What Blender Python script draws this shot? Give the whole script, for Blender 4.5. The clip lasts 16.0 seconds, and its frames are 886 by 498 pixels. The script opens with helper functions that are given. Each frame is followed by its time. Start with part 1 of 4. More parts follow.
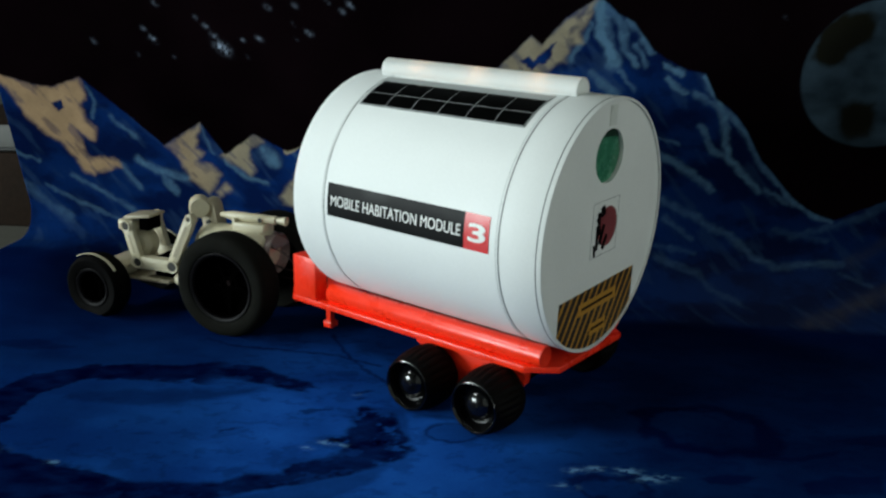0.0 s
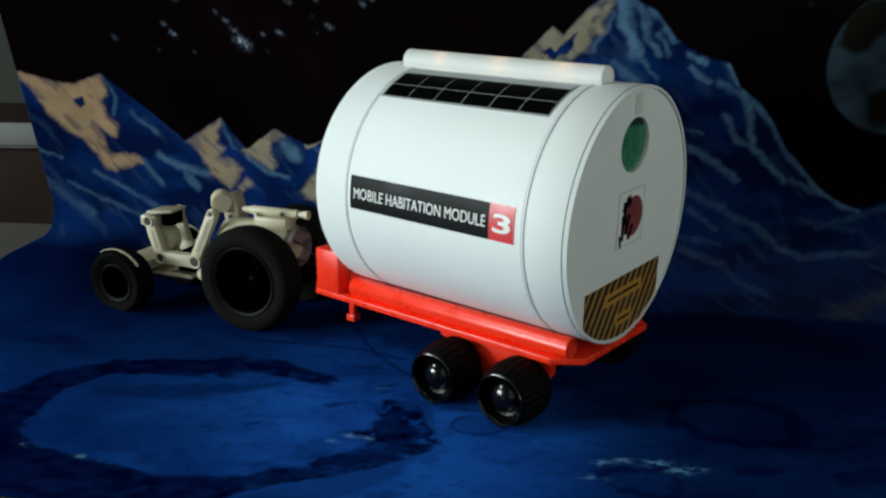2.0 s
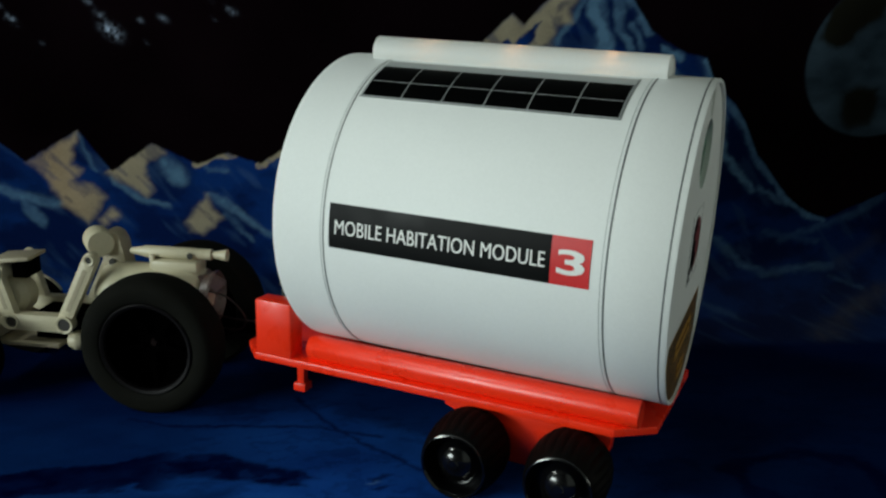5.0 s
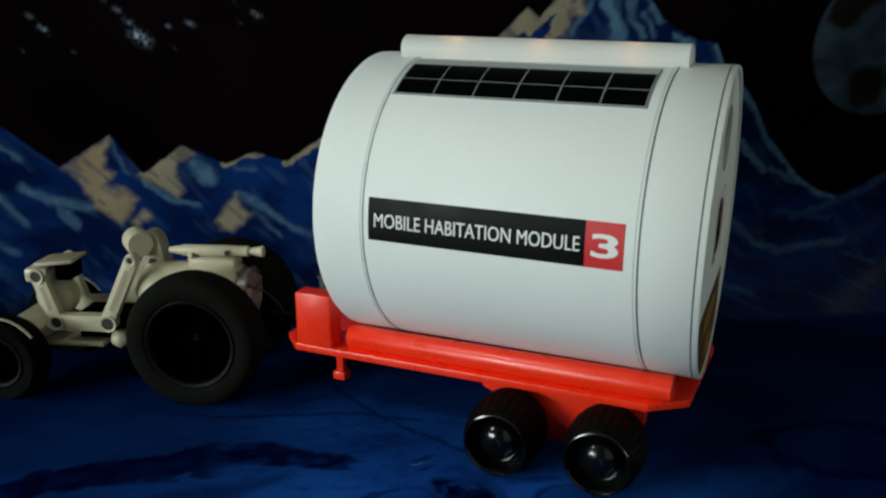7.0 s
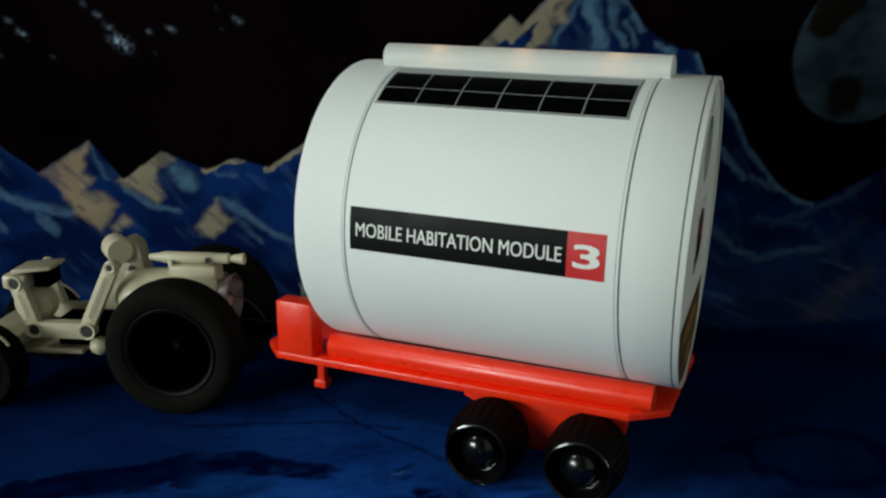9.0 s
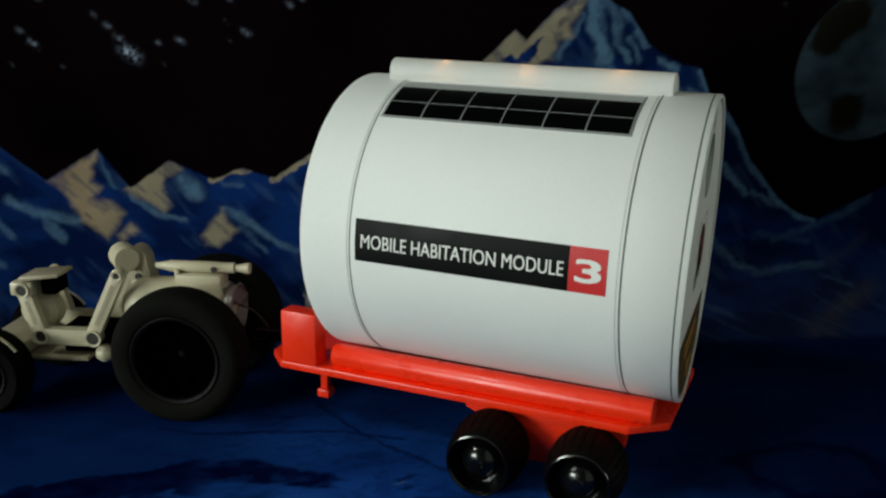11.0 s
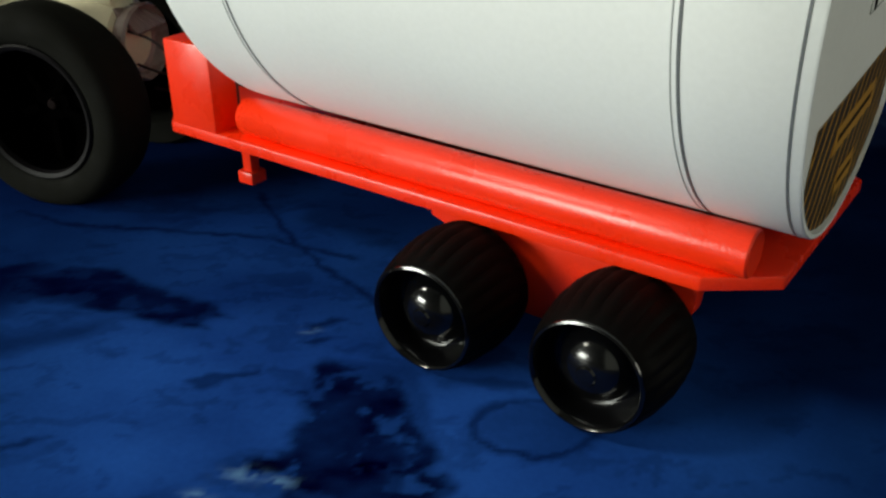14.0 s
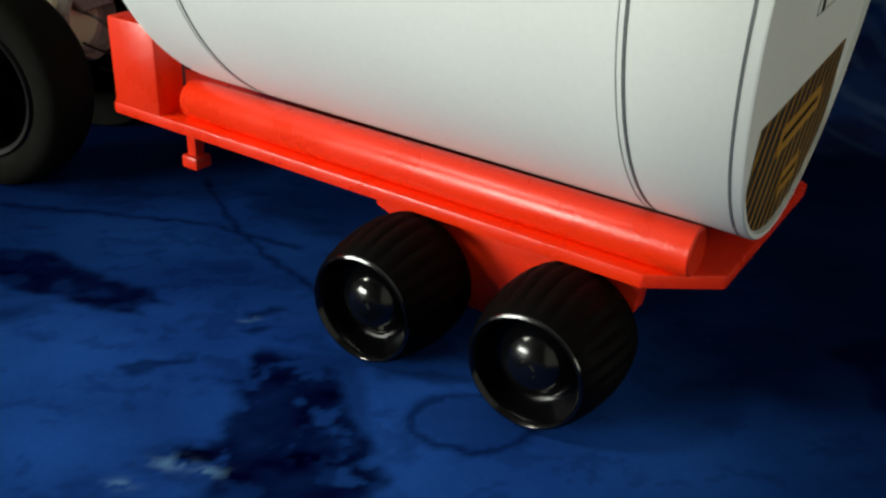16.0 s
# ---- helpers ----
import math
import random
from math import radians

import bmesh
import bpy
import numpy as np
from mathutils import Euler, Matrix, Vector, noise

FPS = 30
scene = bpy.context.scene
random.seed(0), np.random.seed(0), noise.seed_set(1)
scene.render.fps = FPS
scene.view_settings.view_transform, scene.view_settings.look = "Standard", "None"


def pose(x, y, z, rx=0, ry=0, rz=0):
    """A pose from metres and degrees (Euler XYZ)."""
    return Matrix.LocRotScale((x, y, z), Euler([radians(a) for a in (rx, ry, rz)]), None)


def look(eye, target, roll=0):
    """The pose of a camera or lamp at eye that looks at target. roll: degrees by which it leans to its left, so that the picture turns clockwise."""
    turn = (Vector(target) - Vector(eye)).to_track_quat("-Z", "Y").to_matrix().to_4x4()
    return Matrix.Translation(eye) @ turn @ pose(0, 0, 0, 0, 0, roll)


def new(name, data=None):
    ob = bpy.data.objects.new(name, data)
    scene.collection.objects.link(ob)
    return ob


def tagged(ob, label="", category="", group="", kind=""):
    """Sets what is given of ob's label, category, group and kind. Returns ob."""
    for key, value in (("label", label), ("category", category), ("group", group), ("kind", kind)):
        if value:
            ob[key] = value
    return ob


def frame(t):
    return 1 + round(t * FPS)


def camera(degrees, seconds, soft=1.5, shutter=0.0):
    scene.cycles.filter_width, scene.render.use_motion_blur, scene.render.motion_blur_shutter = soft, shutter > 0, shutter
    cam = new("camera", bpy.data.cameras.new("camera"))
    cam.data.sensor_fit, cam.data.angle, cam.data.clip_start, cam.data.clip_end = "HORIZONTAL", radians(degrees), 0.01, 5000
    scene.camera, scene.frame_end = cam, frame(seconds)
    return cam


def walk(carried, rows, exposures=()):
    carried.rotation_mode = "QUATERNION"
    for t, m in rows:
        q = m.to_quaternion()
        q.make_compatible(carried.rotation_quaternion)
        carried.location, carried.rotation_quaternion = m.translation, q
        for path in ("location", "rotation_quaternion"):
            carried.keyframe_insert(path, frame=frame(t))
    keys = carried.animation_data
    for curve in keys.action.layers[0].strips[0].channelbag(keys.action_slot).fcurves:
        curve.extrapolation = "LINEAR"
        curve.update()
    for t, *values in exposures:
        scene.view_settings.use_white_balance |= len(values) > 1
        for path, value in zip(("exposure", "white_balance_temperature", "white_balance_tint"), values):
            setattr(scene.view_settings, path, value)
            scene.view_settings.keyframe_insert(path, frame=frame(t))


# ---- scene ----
# ---- camera ----
cam = camera(50.25, 16.0, soft=2.4)
ROWS = [
    (0.0, 0.3012, -0.3032, 0.1936, 37.53, -16.19, 0.44),
    (0.5, 0.3019, -0.3037, 0.1932, 37.57, -15.07, 0.67),
    (1.0, 0.3016, -0.3033, 0.1934, 37.46, -15.62, 1.27),
    (1.5, 0.3007, -0.3049, 0.1934, 37.42, -15.56, 0.24),
    (2.0, 0.2975, -0.3035, 0.1908, 38.61, -16.40, -0.34),
    (2.5, 0.2892, -0.3037, 0.1926, 38.16, -15.28, -1.53),
    (3.0, 0.2431, -0.2963, 0.1890, 34.82, -16.20, 2.67),
    (3.5, 0.1884, -0.2725, 0.1844, 27.47, -16.03, 0.78),
    (4.0, 0.1650, -0.2632, 0.1850, 26.84, -15.10, -0.24),
    (4.5, 0.1545, -0.2618, 0.1766, 22.89, -15.22, 1.63),
    (5.0, 0.1605, -0.2692, 0.1740, 23.55, -15.72, 0.98),
    (5.2, 0.1614, -0.2699, 0.1742, 23.60, -16.45, 1.31),
    (7.3, 0.1534, -0.2889, 0.1794, 23.07, -16.23, -1.50),
    (7.5, 0.1567, -0.2896, 0.1822, 22.32, -16.02, -1.34),
    (8.0, 0.1579, -0.2908, 0.1850, 22.88, -16.60, -2.40),
    (8.5, 0.1532, -0.2856, 0.1800, 22.14, -16.50, -1.01),
    (11.0, 0.1543, -0.2895, 0.1826, 22.43, -15.71, 0.11),
    (11.5, 0.1543, -0.2822, 0.1806, 21.57, -15.06, -0.34),
    (12.0, 0.1515, -0.2553, 0.1713, 21.59, -16.99, -0.26),
    (12.5, 0.1559, -0.2206, 0.1491, 26.99, -21.42, -1.04),
    (13.0, 0.1392, -0.1841, 0.1308, 28.54, -24.50, -1.33),
    (13.5, 0.1371, -0.1514, 0.1221, 30.95, -25.68, -0.95),
    (14.0, 0.1459, -0.1330, 0.1162, 34.66, -27.46, -0.64),
    (14.5, 0.1543, -0.1232, 0.1127, 36.87, -26.81, -1.35),
    (15.0, 0.1517, -0.1234, 0.1106, 34.54, -27.15, 0.31),
    (15.5, 0.1519, -0.1252, 0.1119, 34.43, -27.29, 0.94),
    (16.0, 0.1475, -0.1298, 0.1133, 31.81, -27.43, 2.39),
]
walk(cam, [(t, pose(x, y, z, 90 + pitch, 0, yaw) @ pose(0, 0, 0, 0, 0, roll)) for t, x, y, z, yaw, pitch, roll in ROWS],
     exposures=[(0.0, 0.20, 6450, 10), (2.5, 0.20, 6450, 10), (3.5, -0.29, 6600, 8), (8.5, -0.26, 6800, 9), (11.0, -0.26, 7050, 10), (12.0, -0.25, 7000, 10), (12.5, -0.04, 7050, 10), (13.0, 0.07, 7200, 11), (14.0, 0.29, 7450, 13), (16.0, 0.26, 7450, 13)])

# ---- light: a dim room, unseen ceiling and front-left lamps, an added fill on the right ----
world = bpy.data.worlds.new("room_air")
scene.world = world
world.use_nodes = True
world.node_tree.nodes["Background"].inputs["Color"].default_value = (0.5, 0.6, 0.7, 1)
world.node_tree.nodes["Background"].inputs["Strength"].default_value = 0.003


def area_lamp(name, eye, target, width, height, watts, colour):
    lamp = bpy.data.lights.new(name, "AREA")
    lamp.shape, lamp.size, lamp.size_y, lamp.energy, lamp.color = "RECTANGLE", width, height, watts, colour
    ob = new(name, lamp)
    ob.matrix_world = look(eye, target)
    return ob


# Unseen lamp, placed to match the shadow beside the trailer.
area_lamp("ceiling_light", (-1.95, -1.50, 2.20), (0.03, 0.0, 0.03), 0.55, 0.55, 41.0, (0.90, 1.0, 0.96))
# Unseen low lamp, placed to light the drum's front; no real window is known.
area_lamp("front_left_light", (-1.45, -2.08, 0.46), (0.03, 0.03, 0.09), 1.00, 0.44, 51.0, (0.86, 1.0, 1.0))
# Fill lamp added to brighten the module's end card.
area_lamp("right_fill_light", (0.93, 0.40, 0.17), (0.11, 0.05, 0.09), 0.30, 0.26, 0.85, (0.92, 1.0, 0.95))




# ---- materials ----
def material(name, colour, rough=0.5, metal=0.0, vary=0.12, scale=60.0, fine=900.0, bump=0.05, spec=0.5, coat=0.0, speck=None, attribute=None, emit=0.0):
    """A surface whose colour and gloss vary at two scales, in metres of the object."""
    m = bpy.data.materials.new(name)
    m.use_nodes = True
    nt = m.node_tree
    b = nt.nodes["Principled BSDF"]
    tc = nt.nodes.new("ShaderNodeTexCoord")
    big, small = nt.nodes.new("ShaderNodeTexNoise"), nt.nodes.new("ShaderNodeTexNoise")
    for n, s, d in ((big, scale, 3.0), (small, fine, 4.0)):
        n.inputs["Scale"].default_value, n.inputs["Detail"].default_value = s, d
        nt.links.new(tc.outputs["Object"], n.inputs["Vector"])
    add = nt.nodes.new("ShaderNodeMath")
    add.operation = "ADD"
    nt.links.new(big.outputs["Fac"], add.inputs[0])
    nt.links.new(small.outputs["Fac"], add.inputs[1])
    span = nt.nodes.new("ShaderNodeMapRange")
    span.inputs["From Min"].default_value, span.inputs["From Max"].default_value = 0.6, 1.4
    span.inputs["To Min"].default_value, span.inputs["To Max"].default_value = 1 - vary, 1 + vary
    nt.links.new(add.outputs[0], span.inputs["Value"])
    mul = nt.nodes.new("ShaderNodeMix")
    mul.data_type, mul.blend_type = "RGBA", "MULTIPLY"
    mul.inputs[0].default_value = 1.0
    if attribute:
        at = nt.nodes.new("ShaderNodeAttribute")
        at.attribute_name = attribute
        nt.links.new(at.outputs["Color"], mul.inputs[6])
    else:
        mul.inputs[6].default_value = (*colour, 1)
    nt.links.new(span.outputs[0], mul.inputs[7])
    nt.links.new(mul.outputs[2], b.inputs["Base Color"])
    gloss = nt.nodes.new("ShaderNodeMapRange")
    gloss.inputs["From Min"].default_value, gloss.inputs["From Max"].default_value = 0.35, 0.65
    gloss.inputs["To Min"].default_value, gloss.inputs["To Max"].default_value = max(rough - 0.06, 0.02), min(rough + 0.08, 1)
    nt.links.new(big.outputs["Fac"], gloss.inputs["Value"])
    nt.links.new(gloss.outputs[0], b.inputs["Roughness"])
    b.inputs["Metallic"].default_value = metal
    b.inputs["Specular IOR Level"].default_value = spec
    b.inputs["Coat Weight"].default_value, b.inputs["Coat Roughness"].default_value = coat, 0.25
    if bump:
        bp = nt.nodes.new("ShaderNodeBump")
        bp.inputs["Strength"].default_value, bp.inputs["Distance"].default_value = bump, 0.0003
        nt.links.new(small.outputs["Fac"], bp.inputs["Height"])
        nt.links.new(bp.outputs[0], b.inputs["Normal"])
    if emit:
        b.inputs["Emission Color"].default_value, b.inputs["Emission Strength"].default_value = (*colour, 1), emit
    return m


PAPER = material("white_card", (0.78, 0.80, 0.79), 0.55, vary=0.03, scale=25, bump=0.04, coat=0.04)
CAP_PAPER = material("white_end_card", (0.80, 0.81, 0.79), 0.6, vary=0.04, scale=30, bump=0.05)
PRINT_LINE = material("grey_print", (0.11, 0.12, 0.125), 0.5, vary=0.2)
PRINT_GREY = material("light_grey_print", (0.20, 0.22, 0.22), 0.5, vary=0.15)
PRINT_PALE = material("pale_grey_print", (0.36, 0.38, 0.38), 0.5, vary=0.1)
PRINT_FAINT = material("faint_grey_print", (0.45, 0.47, 0.47), 0.5, vary=0.1)
CELL = material("black_print", (0.0012, 0.0014, 0.0015), 0.45, spec=0.04, vary=0.3, bump=0.03)
LABEL_BLACK = material("black_label_print", (0.0022, 0.0027, 0.0030), 0.40, spec=0.10, vary=0.2, bump=0.02)
LABEL_RED = material("red_label_print", (0.62, 0.022, 0.025), 0.35, vary=0.06)
LABEL_WHITE = material("white_lettering", (0.80, 0.80, 0.78), 0.45, vary=0.03)
AMBER = material("amber_print", (0.46, 0.22, 0.02), 0.5, vary=0.12)
HUB_PINK = material("dull_pink_hub", (0.008, 0.0045, 0.0045), 0.8, spec=0.05)
HAZARD_BLACK = material("hazard_black_print", (0.012, 0.008, 0.006), 0.5, vary=0.2)
LOGO_RED = material("logo_red_print", (0.21, 0.032, 0.036), 0.5, vary=0.2)
GREEN_PANE = material("green_plastic_pane", (0.04, 0.20, 0.11), 0.25, vary=0.3, scale=160, bump=0.2)
PORT_SHADE = material("shaded_green_pane", (0.006, 0.03, 0.015), 0.3)
TAPE = material("clear_tape", (0.70, 0.72, 0.68), 0.3, vary=0.06)
RED = material("red_printed_plastic", (0.94, 0.033, 0.007), 0.30, spec=0.42, coat=0.16, vary=0.06, scale=90, fine=1500, bump=0.3)
BLACK_GLOSS = material("black_glossy_plastic", (0.0022, 0.0022, 0.0026), 0.13, vary=0.2, bump=0.02)
TYRE_SMALL = material("black_tyre_plastic", (0.0020, 0.0015, 0.0014), 0.6, spec=0.05, vary=0.25, bump=0.15)
RUBBER = material("grey_black_rubber", (0.0044, 0.0045, 0.0032), 0.85, spec=0.1, vary=0.2, scale=120, bump=0.3)
RIM_LIP = material("dark_satin_rim_edge", (0.0035, 0.0028, 0.0036), 0.55, spec=0.12, vary=0.15)
RIM_DARK = material("dark_rim_plastic", (0.0007, 0.0006, 0.0006), 0.9, spec=0.0, vary=0.2)
CREAM = material("aged_cream_plastic", (0.54, 0.485, 0.34), 0.38, vary=0.07, scale=80, bump=0.06)
# Shaded copy of the cream: the parts' shadow is put into the base colour.
CREAM_SHADED = material("shaded_cream_plastic", (0.36, 0.31, 0.215), 0.45, vary=0.12, scale=80, bump=0.08)
# Colour of flat discs that imitate the shade inside uncut bores.
BORE_SHADE = material("bore_shade_disc", (0.02, 0.018, 0.014), 0.6)
CABLE = material("black_cable", (0.010, 0.010, 0.010), 0.45)
DARK_WIRE = material("red_brown_wire", (0.02, 0.006, 0.006), 0.5)
SMOKE = material("smoky_grey_plastic", (0.06, 0.066, 0.068), 0.18, vary=0.15, scale=150)
PINKISH = material("smoky_clear_plastic", (0.17, 0.12, 0.11), 0.3, vary=0.15, scale=150)
WALL = material("pale_wall_paint", (0.13, 0.14, 0.125), 0.85, vary=0.06, scale=6, fine=120, bump=0.1)
WALL_PALE = material("white_wall_paint", (0.46, 0.47, 0.44), 0.8, vary=0.05, scale=6, fine=120, bump=0.08)
GREY_CARD = material("grey_card", (0.15, 0.15, 0.14), 0.6)
TABLE = material("pale_laminate", (0.08, 0.077, 0.064), 0.5, vary=0.08, scale=12, fine=160, bump=0.05)
WOOD = material("dark_brown_wood", (0.022, 0.014, 0.010), 0.75, spec=0.06, vary=0.3, scale=30, fine=220, bump=0.2)
FLOOR = material("brown_floor_boards", (0.16, 0.11, 0.07), 0.55, vary=0.2, scale=5, fine=80)
SHEET = material("printed_ink_and_shade", (0, 0, 0), 0.55, vary=0.10, scale=45, fine=700, bump=0.10, attribute="ink", spec=0.0)
LED = material("warm_led", (1.0, 0.50, 0.20), 0.4, emit=18.0)
BLACK_TYRE = material("black_front_tyre", (0.0018, 0.0016, 0.0015), 0.7, spec=0.04, vary=0.2, bump=0.2)



def translucent(name, base, share):
    """A copy of a thin paper that lets some light through."""
    m = base.copy()
    m.name = name
    nt = m.node_tree
    mixer, thin = nt.nodes.new("ShaderNodeMixShader"), nt.nodes.new("ShaderNodeBsdfTranslucent")
    thin.inputs["Color"].default_value = (0.9, 0.85, 0.78, 1)
    mixer.inputs[0].default_value = share
    nt.links.new(nt.nodes["Principled BSDF"].outputs[0], mixer.inputs[1])
    nt.links.new(thin.outputs[0], mixer.inputs[2])
    nt.links.new(mixer.outputs[0], nt.nodes["Material Output"].inputs["Surface"])
    return m


ROLL_PAPER = translucent("thin_roll_paper", PAPER, 0.25)


# ---- building tools ----
def finish(name, bm, mat, parent=None, label="", smooth=True, edge=40):
    me = bpy.data.meshes.new(name)
    bmesh.ops.recalc_face_normals(bm, faces=bm.faces)
    if smooth:
        for f in bm.faces:
            f.smooth = True
        for e in bm.edges:
            if len(e.link_faces) == 2 and e.calc_face_angle(0) > radians(edge):
                e.smooth = False
    bm.to_mesh(me)
    bm.free()
    me.materials.append(mat)
    ob = new(name, me)
    if parent:
        ob.parent = parent
    if label:
        tagged(ob, label=label)
    return ob


def part(name, bm, mat, parent, label=""):
    return finish(name, bm, mat, parent, label)


def thing(name, m, label, category, group="", kind=""):
    ob = new(name)
    ob.empty_display_size = 0.01
    ob.matrix_world = m
    return tagged(ob, label, category, group, kind)


def block(x0, x1, y0, y1, z0, z1, bevel=0.0004, bm=None):
    bm = bm or bmesh.new()
    vs = bmesh.ops.create_cube(bm, size=1)["verts"]
    for v in vs:
        v.co = Vector(((x0 + x1) / 2 + v.co.x * (x1 - x0), (y0 + y1) / 2 + v.co.y * (y1 - y0), (z0 + z1) / 2 + v.co.z * (z1 - z0)))
    if bevel:
        es = list({e for v in vs for e in v.link_edges})
        bmesh.ops.bevel(bm, geom=es, offset=bevel, segments=2, affect="EDGES", profile=0.5)
    return bm


def prism(outline, y0, y1, bevel=0.0004, swap=None):
    """An outline in x and z, drawn out from y0 to y1; swap turns the points on the way."""
    bm = bmesh.new()
    a = [bm.verts.new((x, y0, z)) for x, z in outline]
    b = [bm.verts.new((x, y1, z)) for x, z in outline]
    bm.faces.new(a)
    bm.faces.new(b[::-1])
    for i in range(len(a)):
        j = (i + 1) % len(a)
        bm.faces.new((a[i], b[i], b[j], a[j]))
    if bevel:
        bmesh.ops.bevel(bm, geom=list(bm.edges), offset=bevel, segments=2, affect="EDGES", profile=0.5)
    if swap:
        bm.transform(swap)
    return bm


def lathe(profile, m=None, steps=48, close=False, bm=None):
    """A profile of (radius, along) turned round z, then laid by m."""
    bm = bm or bmesh.new()
    first = len(bm.verts)
    rings = []
    for r, h in profile:
        if r < 1e-6:
            rings.append([bm.verts.new((0, 0, h))])
        else:
            rings.append([bm.verts.new((r * math.cos(2 * math.pi * i / steps), r * math.sin(2 * math.pi * i / steps), h)) for i in range(steps)])
    for a, b in list(zip(rings, rings[1:])) + ([(rings[-1], rings[0])] if close else []):
        for i in range(steps):
            j = (i + 1) % steps
            q = [a[i % len(a)], a[j % len(a)], b[j % len(b)], b[i % len(b)]]
            q = list(dict.fromkeys(q))
            if len(q) > 2:
                bm.faces.new(q)
    if m is not None:
        bm.verts.ensure_lookup_table()
        for v in bm.verts[first:]:
            v.co = m @ v.co
    return bm


def between(a, b):
    """A pose at a whose z points to b."""
    a, b = Vector(a), Vector(b)
    return Matrix.Translation(a) @ (b - a).to_track_quat("Z", "Y").to_matrix().to_4x4()


def rod(a, b, r, r2=None, steps=24, soft=0.0003, bm=None):
    n = (Vector(b) - Vector(a)).length
    r2 = r if r2 is None else r2
    return lathe([(0, 0), (r - soft, 0), (r, soft), (r2, n - soft), (r2 - soft, n), (0, n)], between(a, b), steps, bm=bm)


def cord(points, r, steps=8):
    """A bent round cord through the points."""
    bm = bmesh.new()
    pts = [Vector(p) for p in points]
    fine = []
    for i in range(len(pts) - 1):
        p0, p1, p2, p3 = pts[max(i - 1, 0)], pts[i], pts[i + 1], pts[min(i + 2, len(pts) - 1)]
        for k in range(6):
            t = k / 6
            fine.append(0.5 * ((2 * p1) + (p2 - p0) * t + (2 * p0 - 5 * p1 + 4 * p2 - p3) * t * t + (3 * p1 - p0 - 3 * p2 + p3) * t ** 3))
    fine.append(pts[-1])
    rings = []
    for i, p in enumerate(fine):
        d = (fine[min(i + 1, len(fine) - 1)] - fine[max(i - 1, 0)]).to_track_quat("Z", "Y").to_matrix()
        rings.append([bm.verts.new(p + d @ Vector((r * math.cos(2 * math.pi * k / steps), r * math.sin(2 * math.pi * k / steps), 0))) for k in range(steps)])
    for a, b in zip(rings, rings[1:]):
        for k in range(steps):
            bm.faces.new((a[k], a[(k + 1) % steps], b[(k + 1) % steps], b[k]))
    bm.faces.new(rings[0][::-1])
    bm.faces.new(rings[-1])
    return bm


def lift_arm(a, b, width, thick, slot=True):
    """A flat toy beam with round ends from a to b (in x and z), of that thickness along y; eyes and darker web strips
    are laid on it afterwards.
    """
    a, b = Vector((a[0], a[1])), Vector((b[0], b[1]))
    n, r = (b - a).length, width / 2
    outline = [(r * math.cos(q), r * math.sin(q)) for q in [math.pi / 2 + math.pi * i / 12 for i in range(13)]]
    outline += [(n + r * math.cos(q), r * math.sin(q)) for q in [-math.pi / 2 + math.pi * i / 12 for i in range(13)]]
    turn = Matrix.Translation((a.x, 0, a.y)) @ Matrix.Rotation(-math.atan2(b.y - a.y, b.x - a.x), 4, "Y")
    return prism(outline, -thick / 2, thick / 2, 0.0005, turn), turn, n


# ---- the printed sheet: floor, sweep and upright mountain picture in one piece ----
FOLD = math.atan(0.5861)
ALONG, AWAY, OFFSET = (math.cos(FOLD), math.sin(FOLD)), (-math.sin(FOLD), math.cos(FOLD)), 0.1796
LEAN = 0.2613
LEFT, RIGHT, FRONT, TOP = -0.2505, 0.50, 0.300, 0.36


def smooth(a, b, x):
    t = np.clip((x - a) / (b - a), 0, 1)
    return t * t * (3 - 2 * t)


def grain(x, y, seed):
    """Value noise, 0 to 1."""
    xi, yi = np.floor(x), np.floor(y)
    fx, fy = x - xi, y - yi
    fx, fy = fx * fx * (3 - 2 * fx), fy * fy * (3 - 2 * fy)

    def spot(i, j):
        s = np.sin(i * 127.1 + j * 311.7 + seed * 74.7) * 43758.5453
        return s - np.floor(s)

    return (spot(xi, yi) * (1 - fx) + spot(xi + 1, yi) * fx) * (1 - fy) + (spot(xi, yi + 1) * (1 - fx) + spot(xi + 1, yi + 1) * fx) * fy


def cloud(x, y, seed, octaves=4):
    total, size, weight = 0, 1.0, 0.5
    for o in range(octaves):
        total = total + weight * grain(x * size, y * size, seed + o * 13)
        size, weight = size * 2.03, weight * 0.5
    return total / (1 - 0.5 ** octaves)


def inside(points, x, y):
    """Which of the places lie inside the closed outline."""
    hit = np.zeros(x.shape, bool)
    for (x1, y1), (x2, y2) in zip(points, points[1:] + points[:1]):
        if y1 == y2:
            continue
        cross = ((y1 > y) != (y2 > y)) & (x < (x2 - x1) * (y - y1) / (y2 - y1) + x1)
        hit ^= cross
    return hit


RIDGE_U = [-0.2494, -0.2277, -0.215, -0.1934, -0.1699, -0.1446, -0.1181, -0.1051, -0.0846, -0.0637, -0.0491, -0.0332, -0.0112, 0.0328, 0.0677, 0.0871, 0.093, 0.106, 0.1242, 0.1352, 0.1437, 0.1548, 0.1627, 0.1738, 0.1858, 0.1935, 0.2055, 0.2132, 0.2236, 0.2333, 0.2458, 0.2598, 0.2715, 0.2991, 0.3343, 0.436]
